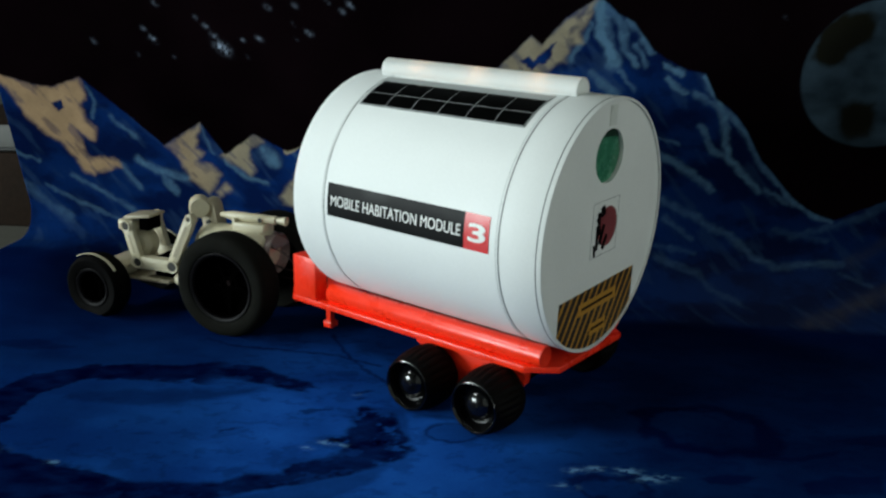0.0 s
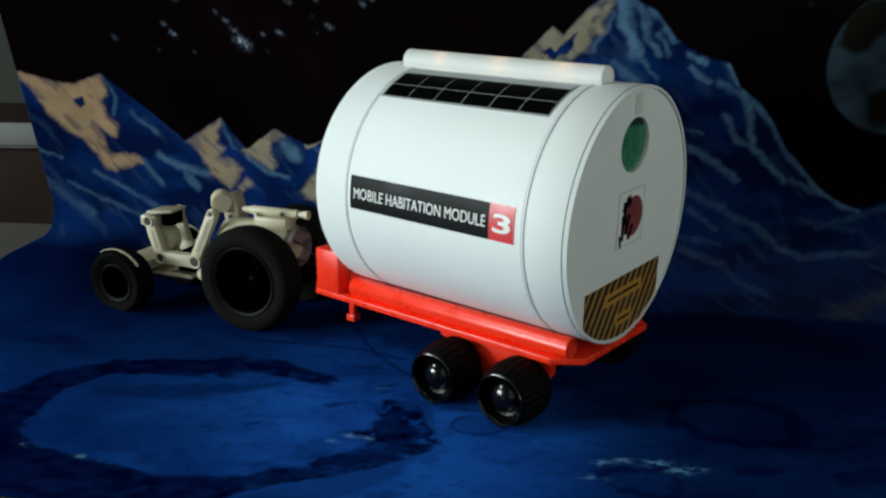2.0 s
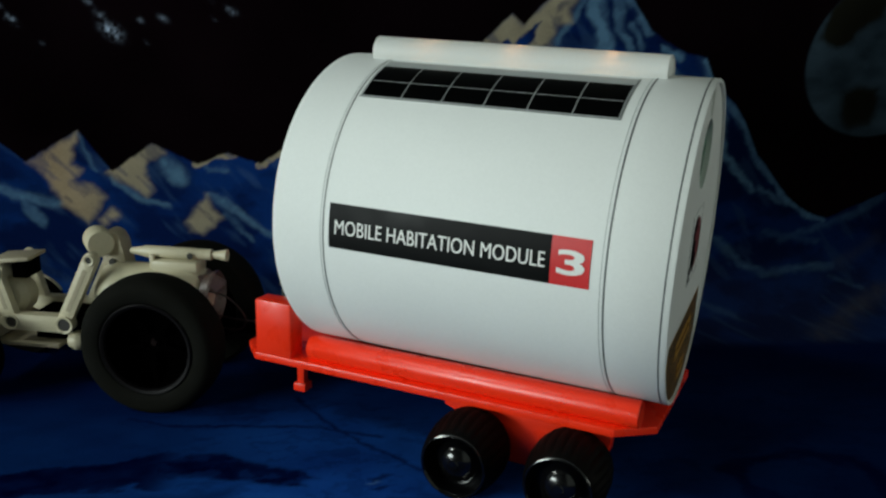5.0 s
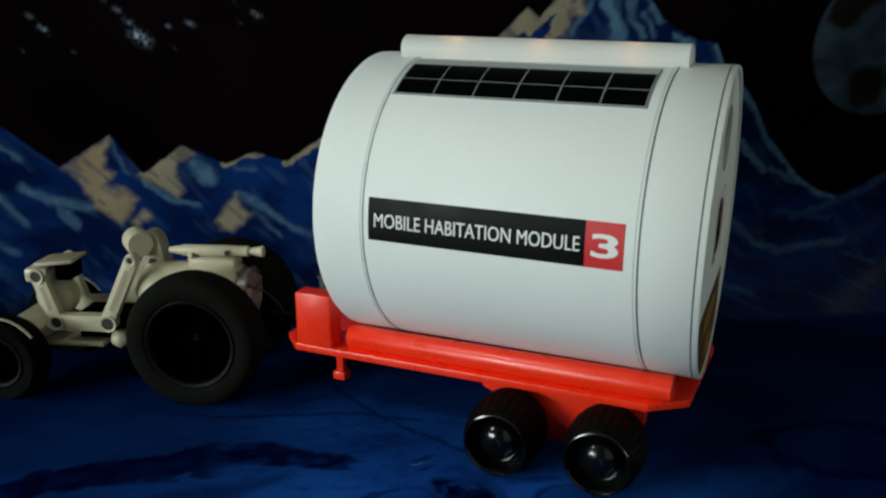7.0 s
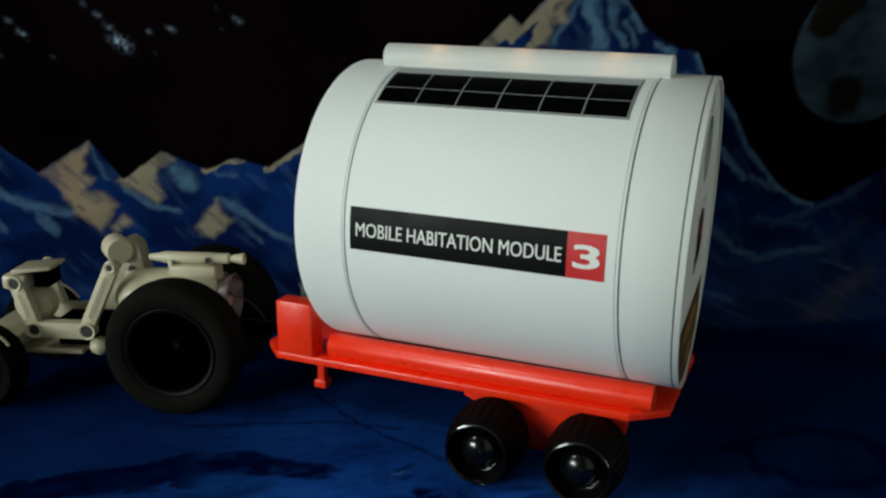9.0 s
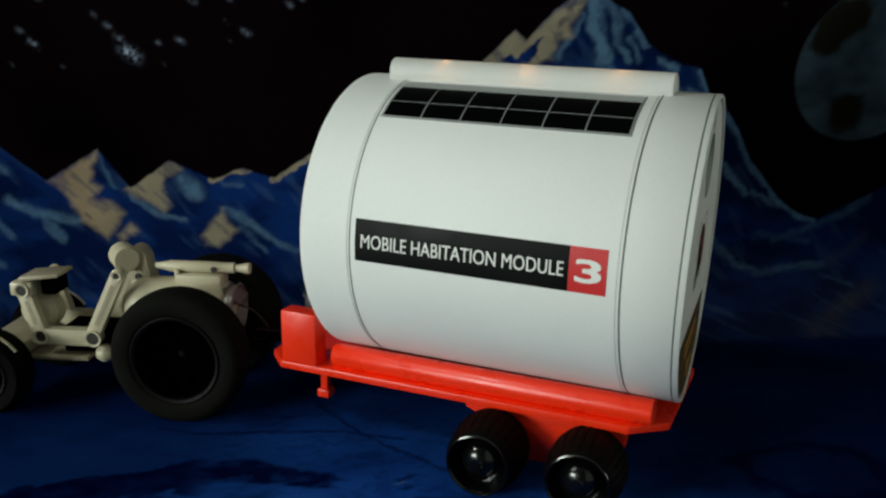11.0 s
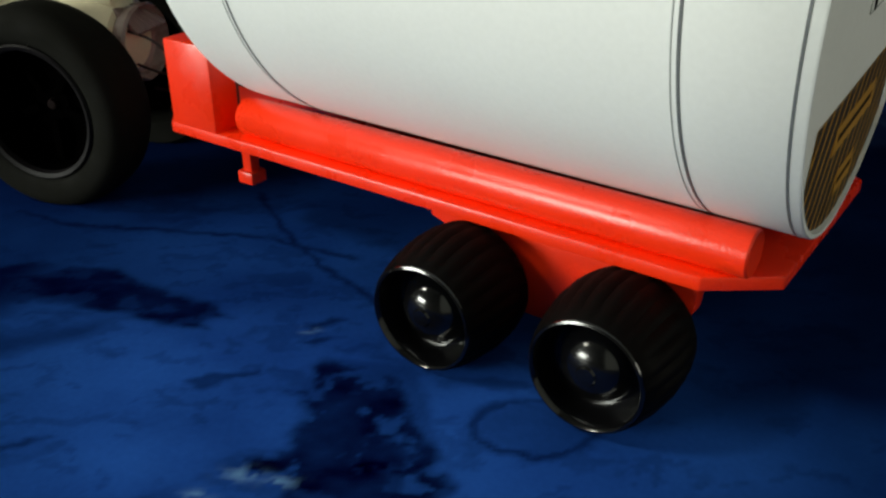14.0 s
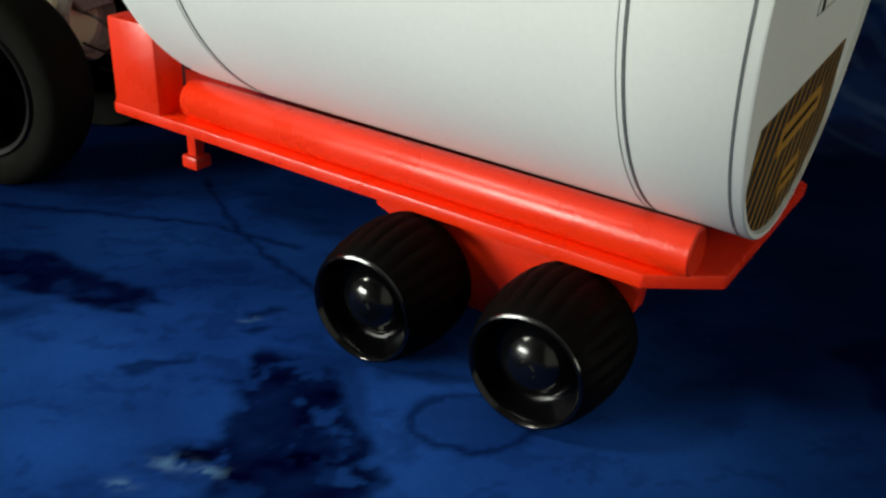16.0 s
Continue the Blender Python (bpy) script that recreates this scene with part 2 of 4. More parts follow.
RIDGE_Z = [0.132, 0.1257, 0.1241, 0.1309, 0.1113, 0.0883, 0.1044, 0.0828, 0.0973, 0.0865, 0.0923, 0.0866, 0.1014, 0.1225, 0.1419, 0.1612, 0.1561, 0.1708, 0.1831, 0.174, 0.1692, 0.1552, 0.1493, 0.1434, 0.141, 0.1266, 0.1177, 0.1081, 0.0903, 0.0801, 0.0661, 0.0567, 0.0531, 0.0671, 0.0906, 0.1033]
SUNLIT_WEST = [
    [(-0.2493, 0.1328), (-0.2277, 0.1257), (-0.215, 0.1241), (-0.1938, 0.1309), (-0.1925, 0.1191), (-0.1973, 0.1116), (-0.1958, 0.1024), (-0.1897, 0.0987), (-0.1931, 0.089), (-0.1999, 0.0927), (-0.203, 0.0959), (-0.1998, 0.0772), (-0.188, 0.0776), (-0.1787, 0.0758), (-0.1776, 0.0719), (-0.1879, 0.0697), (-0.1986, 0.0653), (-0.206, 0.0671), (-0.2096, 0.077), (-0.2184, 0.0884), (-0.2254, 0.0914), (-0.2372, 0.1051), (-0.2454, 0.1236), (-0.2501, 0.1276)],
]
SUNLIT_EAST = [
    [(-0.1446, 0.0882), (-0.1311, 0.0954), (-0.1181, 0.1044), (-0.1217, 0.0951), (-0.1234, 0.0862), (-0.1183, 0.0846), (-0.1235, 0.0786), (-0.1158, 0.0754), (-0.1101, 0.0689), (-0.1156, 0.0613), (-0.1195, 0.0551), (-0.1313, 0.0665), (-0.1365, 0.082)],
    [(-0.1077, 0.0828), (-0.1, 0.0872), (-0.0919, 0.0946), (-0.0846, 0.0973), (-0.0784, 0.0927), (-0.0861, 0.0884), (-0.0897, 0.0824), (-0.0876, 0.0777), (-0.0869, 0.073), (-0.0903, 0.0693), (-0.099, 0.0765)],
    [(-0.0724, 0.0551), (-0.0602, 0.0708), (-0.0578, 0.0627), (-0.0532, 0.0577), (-0.0645, 0.0483), (-0.0701, 0.0501)],
    [(-0.1148, 0.0581), (-0.1069, 0.0626), (-0.1032, 0.0593), (-0.1128, 0.0532)],
    [(0.0677, 0.1419), (0.0824, 0.1578), (0.0871, 0.1612), (0.093, 0.1561), (0.106, 0.1708), (0.1232, 0.1827), (0.12, 0.1725), (0.1142, 0.163), (0.116, 0.1577), (0.1098, 0.1549), (0.1069, 0.1468), (0.102, 0.1451), (0.0941, 0.1383), (0.0773, 0.1318)],
]
SUNLIT = SUNLIT_WEST + SUNLIT_EAST
SUN_GAPS = [
    [(-0.2178, 0.1131), (-0.2095, 0.1158), (-0.2084, 0.1096), (-0.2135, 0.1075)],
    [(0.0808, 0.1464), (0.0857, 0.1498), (0.089, 0.1465), (0.0938, 0.1522), (0.1016, 0.1575), (0.0987, 0.15), (0.0939, 0.145), (0.0875, 0.1416)],
]
SUN_STROKES = [
    (0.002, 1.0, [(-0.0645, 0.0867), (-0.0549, 0.0908), (-0.0449, 0.0919)]),
    (0.002, 1.0, [(-0.0333, 0.0859), (-0.0234, 0.0924), (-0.0113, 0.1004)]),
]
SNOW_LEFT = [
    (0.0023, 0.5, [(-0.2147, 0.064), (-0.1955, 0.0533), (-0.1744, 0.0408)]),
    (0.003, 0.8, [(-0.1651, 0.077), (-0.1491, 0.07), (-0.1325, 0.0666)]),
    (0.0023, 0.6, [(-0.1493, 0.0688), (-0.1419, 0.0571)]),
    (0.002, 0.5, [(-0.1779, 0.1054), (-0.1636, 0.0929)]),
    (0.004, 0.35, [(-0.2504, 0.0575), (-0.2344, 0.0415), (-0.2223, 0.0336)]),
    (0.0016, 0.4, [(-0.2028, 0.0385), (-0.1861, 0.0329)]),
    (0.0016, 0.5, [(-0.2521, 0.0797), (-0.2359, 0.0742)]),
    (0.0023, 0.5, [(-0.1773, 0.0739), (-0.1671, 0.0574)]),
    (0.0016, 0.5, [(-0.1904, 0.1246), (-0.1869, 0.1155), (-0.1914, 0.1043)]),
    (0.0013, 0.5, [(-0.1188, 0.1023), (-0.1126, 0.0836)]),
    (0.002, 0.8, [(-0.1057, 0.0799), (-0.0942, 0.0687), (-0.0798, 0.0644)]),
    (0.0046, 1.0, [(-0.0787, 0.0864), (-0.0724, 0.079)]),
    (0.002, 0.5, [(-0.2346, 0.056), (-0.2171, 0.0464), (-0.1953, 0.0367)]),
]
SNOW_MID = [
    (0.0023, 0.8, [(-0.0588, 0.0707), (-0.047, 0.0608), (-0.0334, 0.0489), (-0.0233, 0.0451)]),
    (0.002, 0.5, [(-0.0515, 0.0593), (-0.0399, 0.0441)]),
    (0.0016, 0.5, [(-0.0661, 0.091), (-0.0586, 0.0841), (-0.0502, 0.083)]),
    (0.0026, 0.5, [(-0.1483, 0.0638), (-0.1432, 0.0558)]),
]
SNOW_PEAK = [
    (0.0043, 1.2, [(0.125, 0.1787), (0.1258, 0.1631), (0.1313, 0.1552), (0.1341, 0.1462)]),
    (0.0026, 0.7, [(0.1291, 0.1772), (0.1375, 0.168), (0.1399, 0.1553), (0.146, 0.1457)]),
    (0.0026, 0.8, [(0.1403, 0.1711), (0.1476, 0.165), (0.1549, 0.1523)]),
    (0.002, 0.6, [(0.146, 0.157), (0.1523, 0.1459)]),
    (0.002, 0.9, [(0.1627, 0.146), (0.1726, 0.1413)]),
    (0.0016, 0.8, [(0.165, 0.1379), (0.176, 0.1298)]),
    (0.003, 0.8, [(0.1216, 0.1405), (0.1284, 0.1339), (0.1388, 0.125)]),
    (0.0016, 0.6, [(0.1376, 0.1424), (0.1464, 0.1309)]),
    (0.0023, 0.7, [(0.1099, 0.1484), (0.116, 0.1583), (0.1203, 0.1678)]),
]
SNOW_RIDGE = [
    (0.0023, 1.0, [(0.187, 0.1392), (0.1918, 0.13), (0.1987, 0.1195), (0.201, 0.1064), (0.2037, 0.0924), (0.2132, 0.082), (0.2253, 0.0706)]),
    (0.0023, 0.8, [(0.1817, 0.1299), (0.1936, 0.1227), (0.2056, 0.1152), (0.2133, 0.1061), (0.2237, 0.0888), (0.2333, 0.0783), (0.2459, 0.0647), (0.2599, 0.0555), (0.2704, 0.0521)]),
    (0.002, 0.8, [(0.187, 0.1096), (0.1951, 0.0958), (0.2038, 0.0917)]),
    (0.0013, 0.5, [(0.1617, 0.102), (0.1751, 0.0988)]),
    (0.0026, 0.8, [(0.1643, 0.0914), (0.1764, 0.0863), (0.1907, 0.0758), (0.1981, 0.0697)]),
    (0.002, 0.6, [(0.2294, 0.0715), (0.2427, 0.0638)]),
]
SNOW_FOOT = [
    (0.003, 0.7, [(0.1685, 0.0627), (0.1901, 0.0513), (0.2118, 0.0405), (0.2274, 0.0253), (0.2422, 0.018), (0.262, 0.0225), (0.2806, 0.0225)]),
    (0.0023, 0.5, [(0.1713, 0.0506), (0.1888, 0.0372)]),
    (0.0023, 0.4, [(0.1678, 0.0308), (0.191, 0.0266)]),
    (0.003, 0.4, [(0.1685, 0.0228), (0.1943, 0.0117), (0.2026, -0.0004), (0.2181, -0.0101)]),
    (0.003, 0.5, [(0.2489, 0.0413), (0.2647, 0.0465), (0.2862, 0.055), (0.2996, 0.0658)]),
    (0.0023, 0.4, [(0.2382, 0.0454), (0.2693, 0.039)]),
    (0.002, 0.4, [(0.2802, 0.0158), (0.2989, 0.0065)]),
]
DUST_FOOT = [
    (0.0033, 0.7, [(0.252, -0.0243), (0.2751, -0.0144), (0.2972, -0.0026), (0.3118, 0.0063)]),
    (0.0026, 0.5, [(0.2854, 0.024), (0.3047, 0.0404)]),
]
GLOBE_NORTH = [(0.2412, 0.1577), (0.2445, 0.1663), (0.2535, 0.1754), (0.2662, 0.1771), (0.2734, 0.1711), (0.2719, 0.1628), (0.2624, 0.1569), (0.2585, 0.1497), (0.2509, 0.1465), (0.2435, 0.1491)]
GLOBE_SOUTH = [(0.261, 0.1233), (0.2684, 0.1274), (0.2799, 0.1257), (0.2839, 0.1167), (0.28, 0.1059), (0.2702, 0.1054), (0.2624, 0.1127)]
STARS = [(-0.1782, 0.1537, 0.0022, 0.5), (-0.1388, 0.1557, 0.0026, 0.9), (-0.1436, 0.1617, 0.002, 0.5), (-0.1503, 0.1463, 0.0016, 0.3), (-0.1101, 0.1687, 0.0018, 0.5), (-0.1047, 0.1639, 0.0022, 0.6), (-0.1004, 0.1583, 0.0024, 0.7), (-0.0963, 0.151, 0.0042, 1.5), (-0.0833, 0.1559, 0.0018, 0.6), (-0.0729, 0.1567, 0.0022, 0.7), (-0.0813, 0.1459, 0.0015, 0.3), (-0.0654, 0.1751, 0.0022, 0.6), (-0.0491, 0.1762, 0.002, 0.6), (-0.0513, 0.1656, 0.0016, 0.4), (-0.0423, 0.1605, 0.0024, 0.8), (-0.0498, 0.1571, 0.0015, 0.4), (-0.0168, 0.1769, 0.0022, 0.9), (-0.0214, 0.1731, 0.002, 0.6), (-0.0298, 0.1787, 0.002, 0.5), (-0.1336, 0.1766, 0.002, 0.5), (-0.1273, 0.145, 0.0014, 0.3), (0.2245, 0.173, 0.0014, 0.4)]
BASIN_EDGE = [(-0.201, 0.2695), (-0.1629, 0.2173), (-0.1516, 0.1864), (-0.1288, 0.1726), (-0.0716, 0.1633), (-0.0427, 0.1597), (-0.0222, 0.17), (-0.0, 0.1907), (0.0295, 0.202), (0.0469, 0.23), (0.0499, 0.2479), (0.0433, 0.2553), (0.0269, 0.2751), (0.01, 0.287), (0.0071, 0.3252), (-0.1971, 0.3348)]
BASIN_FLOOR = [(-0.133, 0.2483), (-0.114, 0.266), (-0.0786, 0.273), (-0.0442, 0.2798), (-0.0225, 0.2761), (-0.0096, 0.2668), (0.0183, 0.2464), (0.0112, 0.211), (-0.0022, 0.1935), (-0.02, 0.1916), (-0.0336, 0.1811), (-0.0482, 0.1893), (-0.0705, 0.1838), (-0.1192, 0.1921), (-0.1343, 0.2074)]
BASIN_SHADE = [(-0.0808, 0.215), (-0.063, 0.2112), (-0.0468, 0.1956), (-0.055, 0.1917), (-0.075, 0.1921), (-0.1178, 0.1981), (-0.1268, 0.2157)]
SECOND_EDGE = [(0.1431, 0.1903), (0.1526, 0.183), (0.1816, 0.177), (0.1981, 0.1853), (0.206, 0.1955), (0.21, 0.2108), (0.2002, 0.2247), (0.1791, 0.2276), (0.1611, 0.2228), (0.1478, 0.2119)]
SECOND_FLOOR = [(0.1516, 0.1948), (0.1651, 0.1859), (0.1831, 0.1845), (0.1945, 0.1915), (0.1982, 0.2047), (0.1921, 0.2184), (0.1778, 0.2205), (0.162, 0.2151), (0.1532, 0.2057)]
THIRD_EDGE = [(0.1159, 0.2528), (0.1272, 0.2476), (0.1428, 0.249), (0.15, 0.2568), (0.14, 0.272), (0.1202, 0.27)]
THIRD_FLOOR = [(0.1195, 0.257), (0.1275, 0.252), (0.141, 0.2535), (0.146, 0.259), (0.136, 0.269), (0.123, 0.267)]
RIM_BACK = [(-0.076, 0.1666), (-0.0617, 0.1654), (-0.0525, 0.1615), (-0.0400, 0.1625), (-0.0290, 0.1700), (-0.0190, 0.1745), (-0.0105, 0.1780), (-0.0045, 0.1842), (-0.0098, 0.1862), (-0.0070, 0.1895), (-0.0148, 0.1900), (-0.0230, 0.1872), (-0.0320, 0.1845), (-0.0404, 0.1825), (-0.0498, 0.1800), (-0.0587, 0.1815), (-0.0695, 0.1819)]
RIM_SHADE = [(-0.0657, 0.1908), (-0.0512, 0.1935), (-0.0394, 0.1888), (-0.032, 0.1865), (-0.0348, 0.195), (-0.0451, 0.1994), (-0.0546, 0.2047), (-0.0659, 0.2089)]
RIM_EAST = [(0.0125, 0.2102), (0.0168, 0.2103), (0.0172, 0.2017), (0.0206, 0.1985), (0.0263, 0.2010), (0.0320, 0.2015), (0.0388, 0.2060), (0.0420, 0.2180), (0.0475, 0.2280), (0.0516, 0.2381), (0.0480, 0.2480), (0.0400, 0.2560), (0.0260, 0.2660), (0.0230, 0.2600), (0.0300, 0.2500), (0.0160, 0.2400), (0.0064, 0.2384), (0.0037, 0.2340), (0.0102, 0.2315), (0.0180, 0.2300), (0.0159, 0.2250), (0.0189, 0.2192), (0.016, 0.2143)]
RIM_FRONT = [(-0.1288, 0.2709), (-0.1141, 0.2703), (-0.0892, 0.2750), (-0.0662, 0.2778), (-0.0537, 0.2792), (-0.0427, 0.2777), (-0.0205, 0.2748), (-0.0141, 0.2664), (-0.0001, 0.2663), (0.0020, 0.2568), (0.0144, 0.2495), (0.0216, 0.2386), (0.0300, 0.2300), (0.0437, 0.2253), (0.0430, 0.2433), (0.0333, 0.2610), (0.0153, 0.2722), (-0.0047, 0.2812), (-0.0197, 0.2898), (-0.0350, 0.3100), (-0.0900, 0.3100), (-0.1000, 0.2900), (-0.1250, 0.2850)]
RIM_OUTER = [(0.0204, 0.2000), (0.0398, 0.2005), (0.0474, 0.2248), (0.0469, 0.2452), (0.0372, 0.2693), (0.0226, 0.2837), (-0.0100, 0.3000), (-0.0200, 0.2900), (0.0153, 0.2700), (0.0330, 0.2600), (0.0400, 0.2400), (0.0300, 0.2100)]
BLOTS = [
    [(-0.0086, 0.2098), (-0.0036, 0.2067), (0.0011, 0.2051), (0.0080, 0.2048), (0.0090, 0.2070), (0.0029, 0.2083), (-0.0025, 0.2124), (-0.0058, 0.2115)],
    [(0.0130, 0.1862), (0.0195, 0.1825), (0.0230, 0.1839), (0.0147, 0.1900)],
    [(0.0125, 0.1940), (0.0175, 0.1910), (0.0228, 0.1899), (0.0179, 0.1951)],
    [(-0.0377, 0.2326), (-0.0322, 0.2293), (-0.0262, 0.2285), (-0.0313, 0.2319), (-0.0362, 0.2352)],
    [(0.1664, 0.2456), (0.1793, 0.2407), (0.1912, 0.2421), (0.1846, 0.2483), (0.1712, 0.2511)],
    [(0.2071, 0.2443), (0.2219, 0.2369), (0.2397, 0.2353), (0.2371, 0.2494), (0.207, 0.2537)],
    [(0.184, 0.2255), (0.2072, 0.2237), (0.2304, 0.213), (0.226, 0.221), (0.2061, 0.2286)],
    [(-0.2028, 0.1532), (-0.1731, 0.1438), (-0.1425, 0.1526), (-0.1672, 0.1598)],
    [(0.2249, 0.2068), (0.2542, 0.1954), (0.2842, 0.2021), (0.26, 0.2132)],
]
CREASES = [
    [(-0.0816, 0.1300), (-0.0655, 0.1378), (-0.0471, 0.1393), (-0.0255, 0.1416), (-0.0093, 0.1428), (0.0042, 0.1482), (0.0203, 0.1542)],
    [(-0.0150, 0.1150), (-0.0098, 0.1243), (0.0004, 0.1430), (0.0149, 0.1628), (0.0274, 0.1746), (0.0361, 0.1854)],
]
FRINGE = [(0.1137, 0.26, 0.004), (0.118, 0.2475, 0.004), (0.126, 0.2446, 0.004), (0.1386, 0.2451, 0.005), (0.1471, 0.25, 0.005), (0.154, 0.2474, 0.004), (0.0119, 0.2377, 0.0035), (0.0189, 0.2394, 0.003), (0.0053, 0.2437, 0.0025), (-0.0938, 0.2696, 0.003), (-0.1212, 0.2628, 0.003), (0.0145, 0.189, 0.002)]



def depth_in(points, x, y):
    """How far the places lie inside the closed outline; below 0 outside it."""
    near = np.full(x.shape, 1e9)
    for (x1, y1), (x2, y2) in zip(points, points[1:] + points[:1]):
        dx, dy = x2 - x1, y2 - y1
        t = np.clip(((x - x1) * dx + (y - y1) * dy) / (dx * dx + dy * dy), 0, 1)
        near = np.minimum(near, np.hypot(x - x1 - t * dx, y - y1 - t * dy))
    return np.where(inside(points, x, y), near, -near)


def along_line(points, x, y):
    near = np.full(x.shape, 1e9)
    for (x1, y1), (x2, y2) in zip(points, points[1:]):
        dx, dy = x2 - x1, y2 - y1
        t = np.clip(((x - x1) * dx + (y - y1) * dy) / (dx * dx + dy * dy), 0, 1)
        near = np.minimum(near, np.hypot(x - x1 - t * dx, y - y1 - t * dy))
    return near


def dimmed_upright_ink(u, z):
    """The mountain picture, its left end dimmed in the ink."""
    wu, wz = u + 0.0035 * (cloud(u * 220, z * 220, 3) - 0.5), z + 0.0035 * (cloud(u * 220, z * 220, 9) - 0.5)
    ink = np.empty((*u.shape, 3))
    haze = cloud(u * 18, z * 18, 21)[..., None]
    ink[:] = np.array([0.0040, 0.0018, 0.0028]) * (0.3 + 1.4 * haze)
    for su, sz, r, power in STARS:
        d = np.hypot((u - su) + 0.5 * (z - sz), (z - sz)) / r
        ink += (power ** 1.7 * np.exp(-d * d * 2.0) * (0.05 + 1.7 * smooth(0.3, 0.75, cloud(u * 520, z * 520, 5))))[..., None] * np.array([0.20, 0.25, 0.33])
    # the blue globe above the right slope
    gu, gz, gr = 0.2800, 0.1422, 0.0419
    d = np.hypot(u - gu, z - gz)
    gx, gy = u + 0.006 * (cloud(u * 120, z * 120, 31) - 0.5), z + 0.006 * (cloud(u * 120, z * 120, 37) - 0.5)
    land = np.maximum(smooth(-0.002, 0.003, depth_in(GLOBE_NORTH, gx, gy)), smooth(-0.003, 0.003, depth_in(GLOBE_SOUTH, gx, gy)))[..., None]
    globe = (np.array([0.026, 0.043, 0.060]) * (0.35 + 1.3 * cloud(u * 70, z * 110, 35, 4))[..., None]) * (1 - land) + np.array([0.0085, 0.0085, 0.0060]) * land
    globe = globe * (0.75 + 0.5 * smooth(0.6, 1.0, d / gr)[..., None])
    on = smooth(gr + 0.0009, gr - 0.0009, d)[..., None]
    ink = ink * (1 - on) + globe * on
    # slopes
    top = np.interp(u, RIDGE_U, RIDGE_Z) + 0.0016 * (cloud(u * 300, u * 0 + 0.5, 17) - 0.5)
    on = smooth(-0.0007, 0.0007, top - z)[..., None]
    deep = smooth(0.36, 0.66, cloud(wu * 38, wz * 60, 47, 5))[..., None]
    blue = np.array([0.0035, 0.016, 0.090]) * (1 - deep) + np.array([0.006, 0.040, 0.200]) * deep
    faint = smooth(0.55, 0.75, cloud((u * 0.6 - z * 0.8) * 45, (u * 0.8 + z * 0.6) * 190, 43, 4))[..., None] * 0.32
    blue = blue * (1 - faint) + np.array([0.06, 0.13, 0.28]) * faint
    # Right slopes a darker blue; left ones dimmed in place of lens vignetting.
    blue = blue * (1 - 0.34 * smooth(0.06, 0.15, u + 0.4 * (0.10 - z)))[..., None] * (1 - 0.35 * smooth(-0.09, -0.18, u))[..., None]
    rough = 0.45 + 1.1 * cloud(wu * 260, wz * 260, 57, 3)
    snow = np.zeros(u.shape)
    for strokes, strength in ((SNOW_LEFT, 1.0), (SNOW_MID, 1.0), (SNOW_PEAK, 1.0), (SNOW_RIDGE, 0.95), (SNOW_FOOT, 0.6)):
        for width, power, line in strokes:
            d = along_line(line, wu, wz) / (width * (0.55 + 0.7 * cloud(u * 140, z * 140, 59, 2)))
            snow = np.maximum(snow, strength * power * np.exp(-(d * d) ** 1.4) * rough)
    snow = np.clip(snow, 0, 1.2)[..., None] * 0.9
    blue = blue * (1 - np.minimum(snow, 1)) + np.array([0.105, 0.220, 0.360]) * snow
    far = (smooth(0.05, 0.0, z) * smooth(0.10, 0.22, u))[..., None] * 0.35
    blue = blue * (1 - far) + np.array([0.020, 0.026, 0.050]) * far
    dust = np.zeros(u.shape)
    for width, power, line in DUST_FOOT:
        dust = np.maximum(dust, power * np.exp(-(along_line(line, wu, wz) / (width * 1.6)) ** 2) * rough)
    dust = np.clip(dust, 0, 1)[..., None] * 0.7
    blue = blue * (1 - dust) + np.array([0.060, 0.060, 0.075]) * dust
    sun = np.zeros(u.shape)
    for outline in SUNLIT:
        sun = np.maximum(sun, smooth(-0.0022, 0.0026, depth_in(outline, wu, wz)))
    for outline in SUN_GAPS:
        sun = np.minimum(sun, smooth(0.0008, -0.0006, depth_in(outline, wu, wz)))
    for width, power, line in SUN_STROKES:
        sun = np.maximum(sun, smooth(1.2, 0.7, along_line(line, wu, wz) / width))
    crest = smooth(0.56, 0.66, cloud((u * 0.62 - z * 0.78) * 60, (u * 0.78 + z * 0.62) * 40, 61, 4)) * smooth(0.09, 0.11, u)
    veins = smooth(0.50, 0.66, cloud((u * 0.62 - z * 0.78) * 75, (u * 0.78 + z * 0.62) * 260, 63, 4))
    sun = (sun * (1 - 0.7 * crest) * (1 - 0.45 * veins))[..., None]
    warm = smooth(-0.08, -0.18, u)[..., None]
    tan = (np.array([0.40, 0.345, 0.245]) * (1 - warm) + np.array([0.50, 0.33, 0.19]) * warm) * (0.80 + 0.40 * cloud(u * 130, z * 130, 67)[..., None])
    slope = blue * (1 - sun) + tan * sun
    # The whole left end dimmed too: vignetting put into the colour.
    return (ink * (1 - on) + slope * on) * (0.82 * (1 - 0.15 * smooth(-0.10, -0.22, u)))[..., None]


